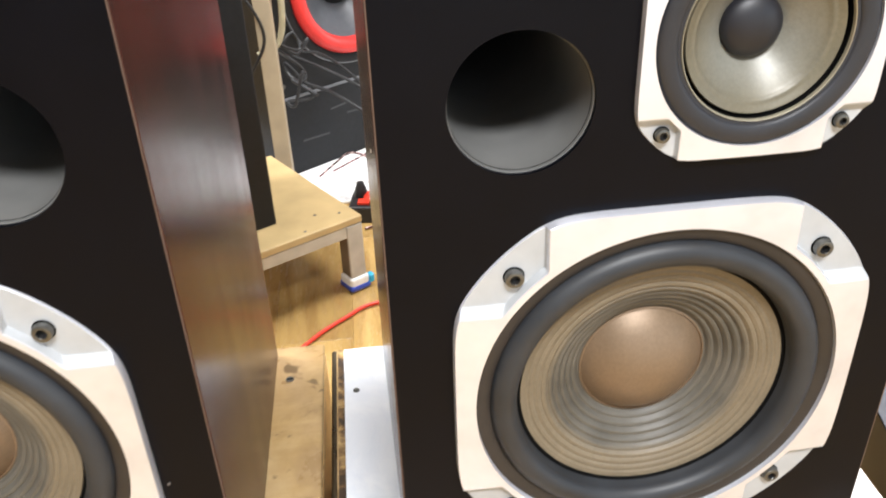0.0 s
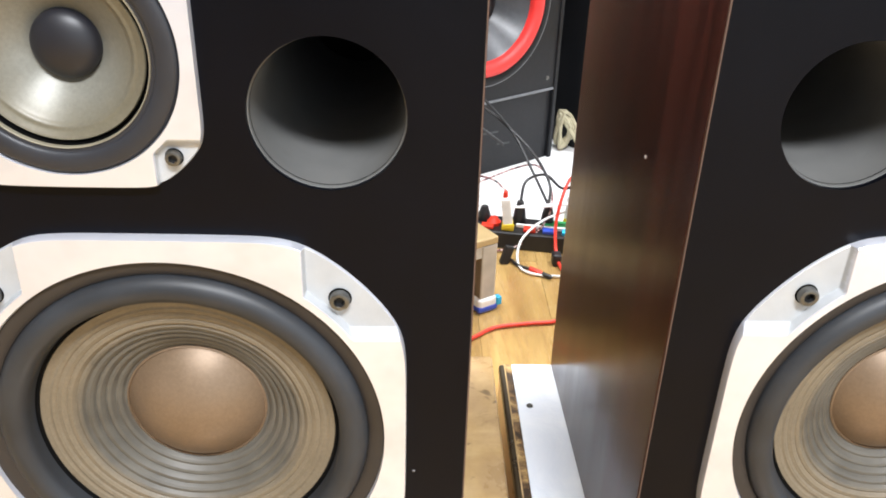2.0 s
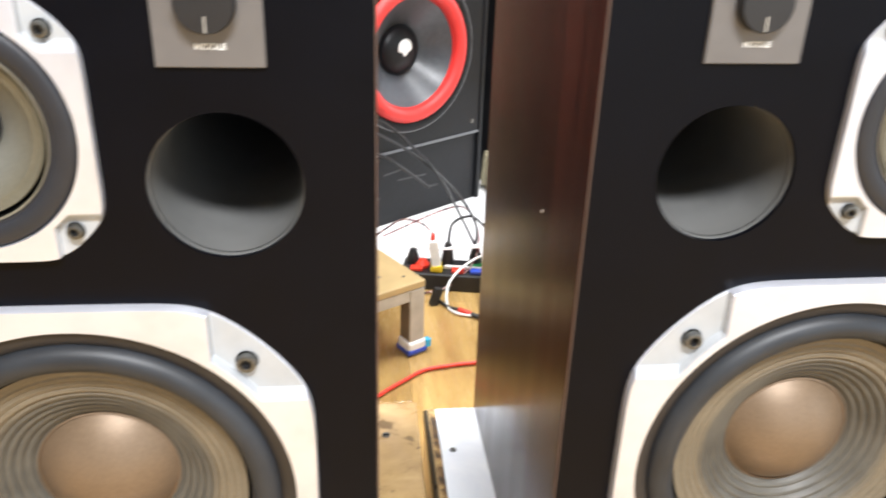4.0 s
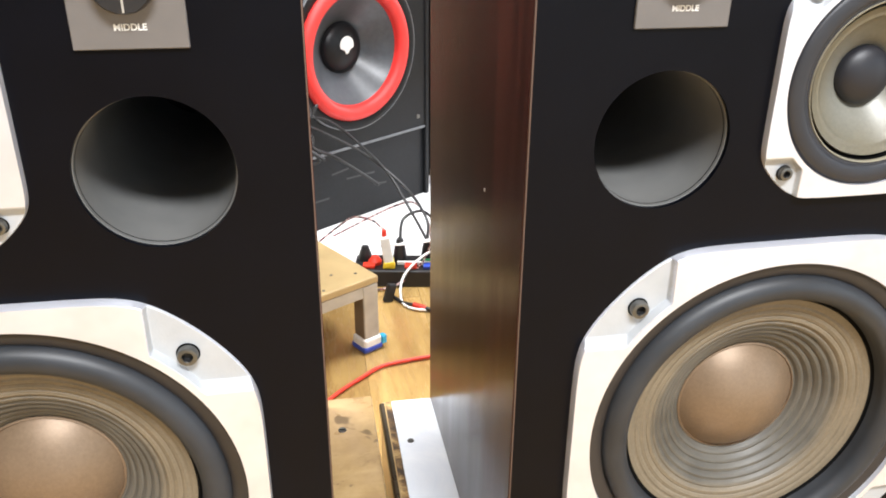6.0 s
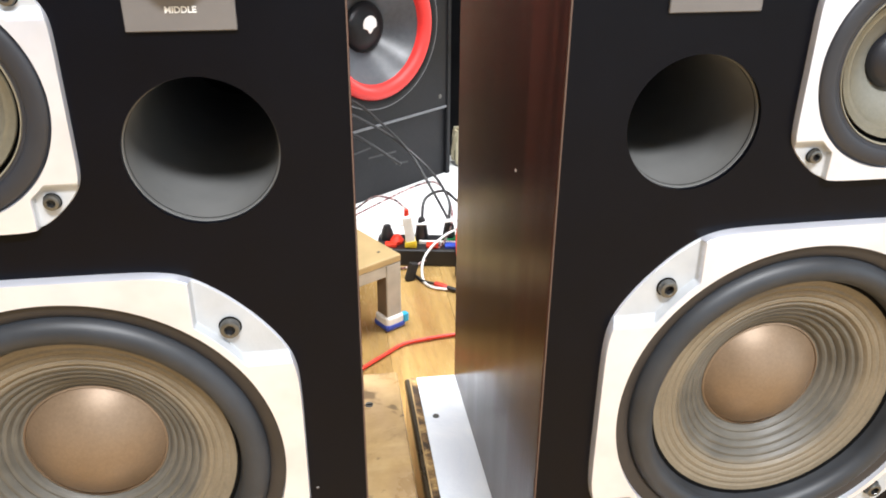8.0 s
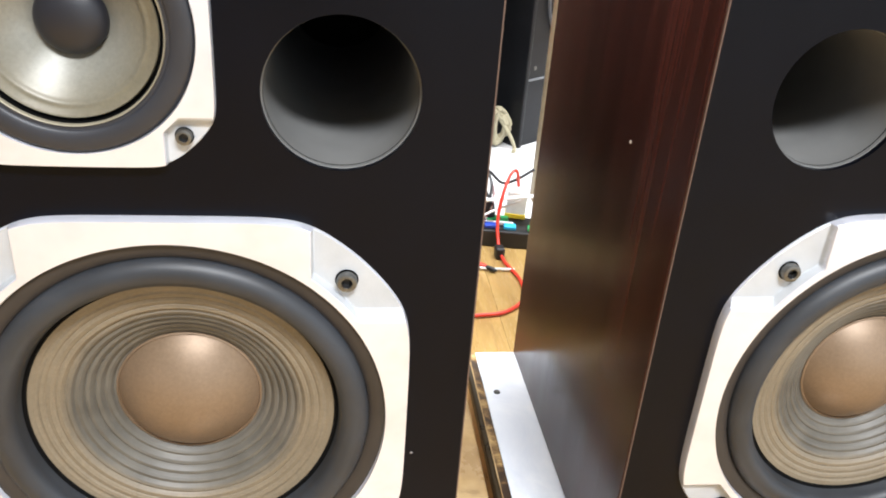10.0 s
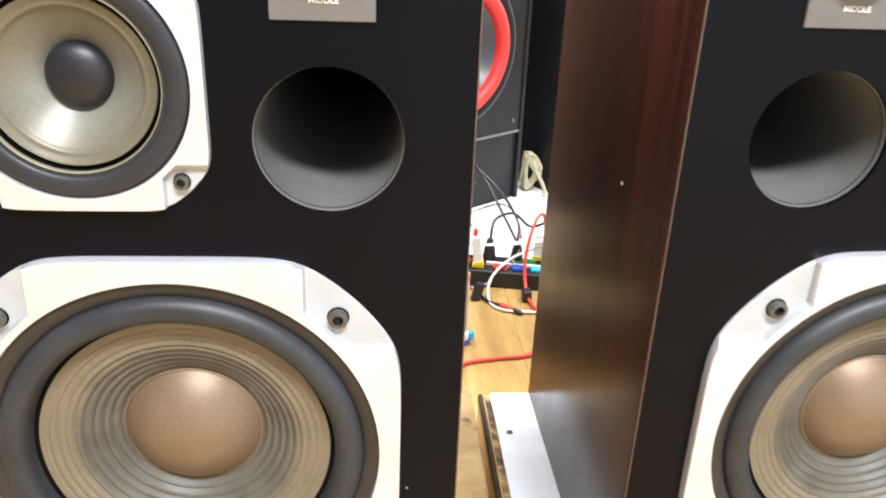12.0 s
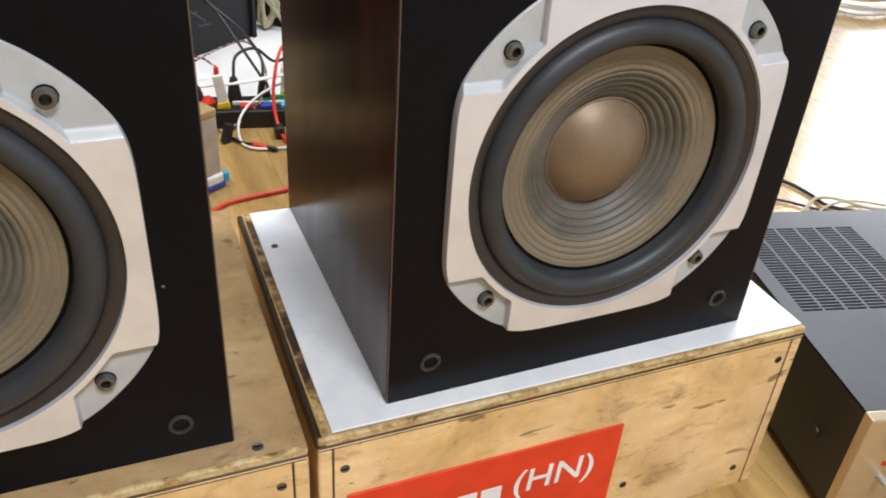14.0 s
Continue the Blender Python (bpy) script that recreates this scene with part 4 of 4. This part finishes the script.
cable([(-0.03, 1.09, 0.48), (0.015, 1.085, 0.42), (0.03, 1.09, 0.36), (0.0, 1.09, 0.30)], 0.003, M_BLACK, "thin black cable hanging at the post")
cable([(0.045, 1.135, 0.36), (0.055, 1.15, 0.33), (0.085, 1.17, 0.315), (0.075, 1.18, 0.345), (0.055, 1.17, 0.325), (0.08, 1.19, 0.30), (0.10, 1.20, 0.325), (0.085, 1.21, 0.30), (0.12, 1.23, 0.285), (0.17, 1.25, 0.24), (0.24, 1.22, 0.17), (0.28, 1.14, 0.11), (0.302, 1.06, 0.078)], 0.003, M_BLACK, "tangled black cable in front of the subwoofer")


tangle = random.Random(11)
for k, reach in enumerate((0.8,)):
    pts = [(0.040, 1.14, 0.33)] + [(0.085 + reach * tangle.uniform(-0.045, 0.05), 1.18 + tangle.uniform(-0.02, 0.04), 0.235 + reach * tangle.uniform(-0.045, 0.05)) for i in range(11)] + [(0.14, 1.23, 0.20 - 0.02 * k), (0.22, 1.20, 0.15 - 0.03 * k)]
    cable(pts, 0.0036, M_BLACK, "knotted black cable hanging before the subwoofer")


def coil(name, x, y, z, r, n, thick, material, tilt, label, loose=0.1):
    """A loose coil of cable: many slightly different turns in one length."""
    rnd = random.Random(name + str(x))
    pts = []
    for i in range(n * 12):
        a = 2 * math.pi * i / 12
        k = r * (1 + rnd.uniform(-loose, loose))
        pts.append((k * math.cos(a) * (0.65 if tilt else 1.0), k * math.sin(a), thick * (1 + 0.55 * (i // 12)) + rnd.uniform(0, thick)))
    bm = tube(pts, thick, 6, 3)
    bm.transform(Matrix.Translation((x, y, z)) @ Matrix.Rotation(radians(tilt), 4, "X"))
    return tagged(part(name, bm, material, smooth=True), label, "cable coil")


knot = random.Random(4)
loops = [(0.415, 1.560, 0.012)]
for i in range(26):
    a = 2.1 * i
    loops.append((0.408 + 0.020 * math.cos(a) + knot.uniform(-0.008, 0.008), 1.552 + 0.012 * math.sin(1.7 * a), 0.062 + 0.046 * math.sin(a) + knot.uniform(-0.012, 0.012)))
loops += [(0.430, 1.535, 0.050), (0.448, 1.525, 0.012), (0.440, 1.500, 0.012)]
tagged(part("loose_cable", tube(loops, 0.0050, 7, 5), M_CREAM, smooth=True), "tangled cream cable bundle leaning beside the subwoofer", "cable")
coil("cable_coil", 2.22, 1.50, 0.0, 0.16, 6, 0.009, M_WHITE, 0, "white cable coil lying on the floor")
cable([(1.10, 0.62, 0.004), (1.158, 0.552, 0.004), (1.172, 0.50, 0.004), (1.174, 0.455, 0.004), (1.21, 0.42, 0.004)], 0.0034, M_BLACK, "black cable on the floor behind the amplifier")
cable([(1.02, 0.52, 0.004), (1.095, 0.498, 0.004), (1.143, 0.451, 0.004), (1.18, 0.42, 0.004)], 0.0024, M_BLACK, "thin black cable behind the amplifier")
cable([(1.09, 0.44, 0.004), (1.124, 0.452, 0.010), (1.16, 0.470, 0.012), (1.198, 0.462, 0.010), (1.244, 0.427, 0.004), (1.30, 0.40, 0.004)], 0.003, M_CREAM, "cream cable on the floor behind the amplifier")
cable([(1.12, 0.43, 0.004), (1.17, 0.448, 0.008), (1.23, 0.452, 0.006), (1.29, 0.42, 0.004)], 0.0024, M_CREAM, "thin cream cable behind the amplifier")

# ---------------------------------------------------------------- ceiling lamps, added out of view
for lx, ly in TUBES:
    lamp = thing("unseen_ceiling_light", pose(lx, ly, 2.9), "unseen white ceiling panel light, added for the lighting", "ceiling light", "ceiling lights")
    part("lamp_body", block(-0.63, 0.63, -0.28, 0.28, -0.03, 0.0, 0.003, 1), M_WHITE, lamp)

# ---------------------------------------------------------------- floor boards
PLANK_W, PLANK_L = 0.125, 0.9
plank = block(0.00015, PLANK_W - 0.00015, 0.0002, PLANK_L - 0.0002, -0.006, 0.0, 0.0004, 1)
plank_me = bpy.data.meshes.new("plank")
bmesh.ops.recalc_face_normals(plank, faces=plank.faces)
plank.to_mesh(plank_me)
plank.free()
plank_me.materials.append(M_FLOOR)
rnd = random.Random(5)
for i in range(30):
    start = -2.6 + rnd.uniform(-0.45, 0.45)
    for j in range(6):
        p = new("plank", plank_me)
        p.parent = floor
        p.location = (-1.35 + i * PLANK_W, start + j * PLANK_L, 0.0)
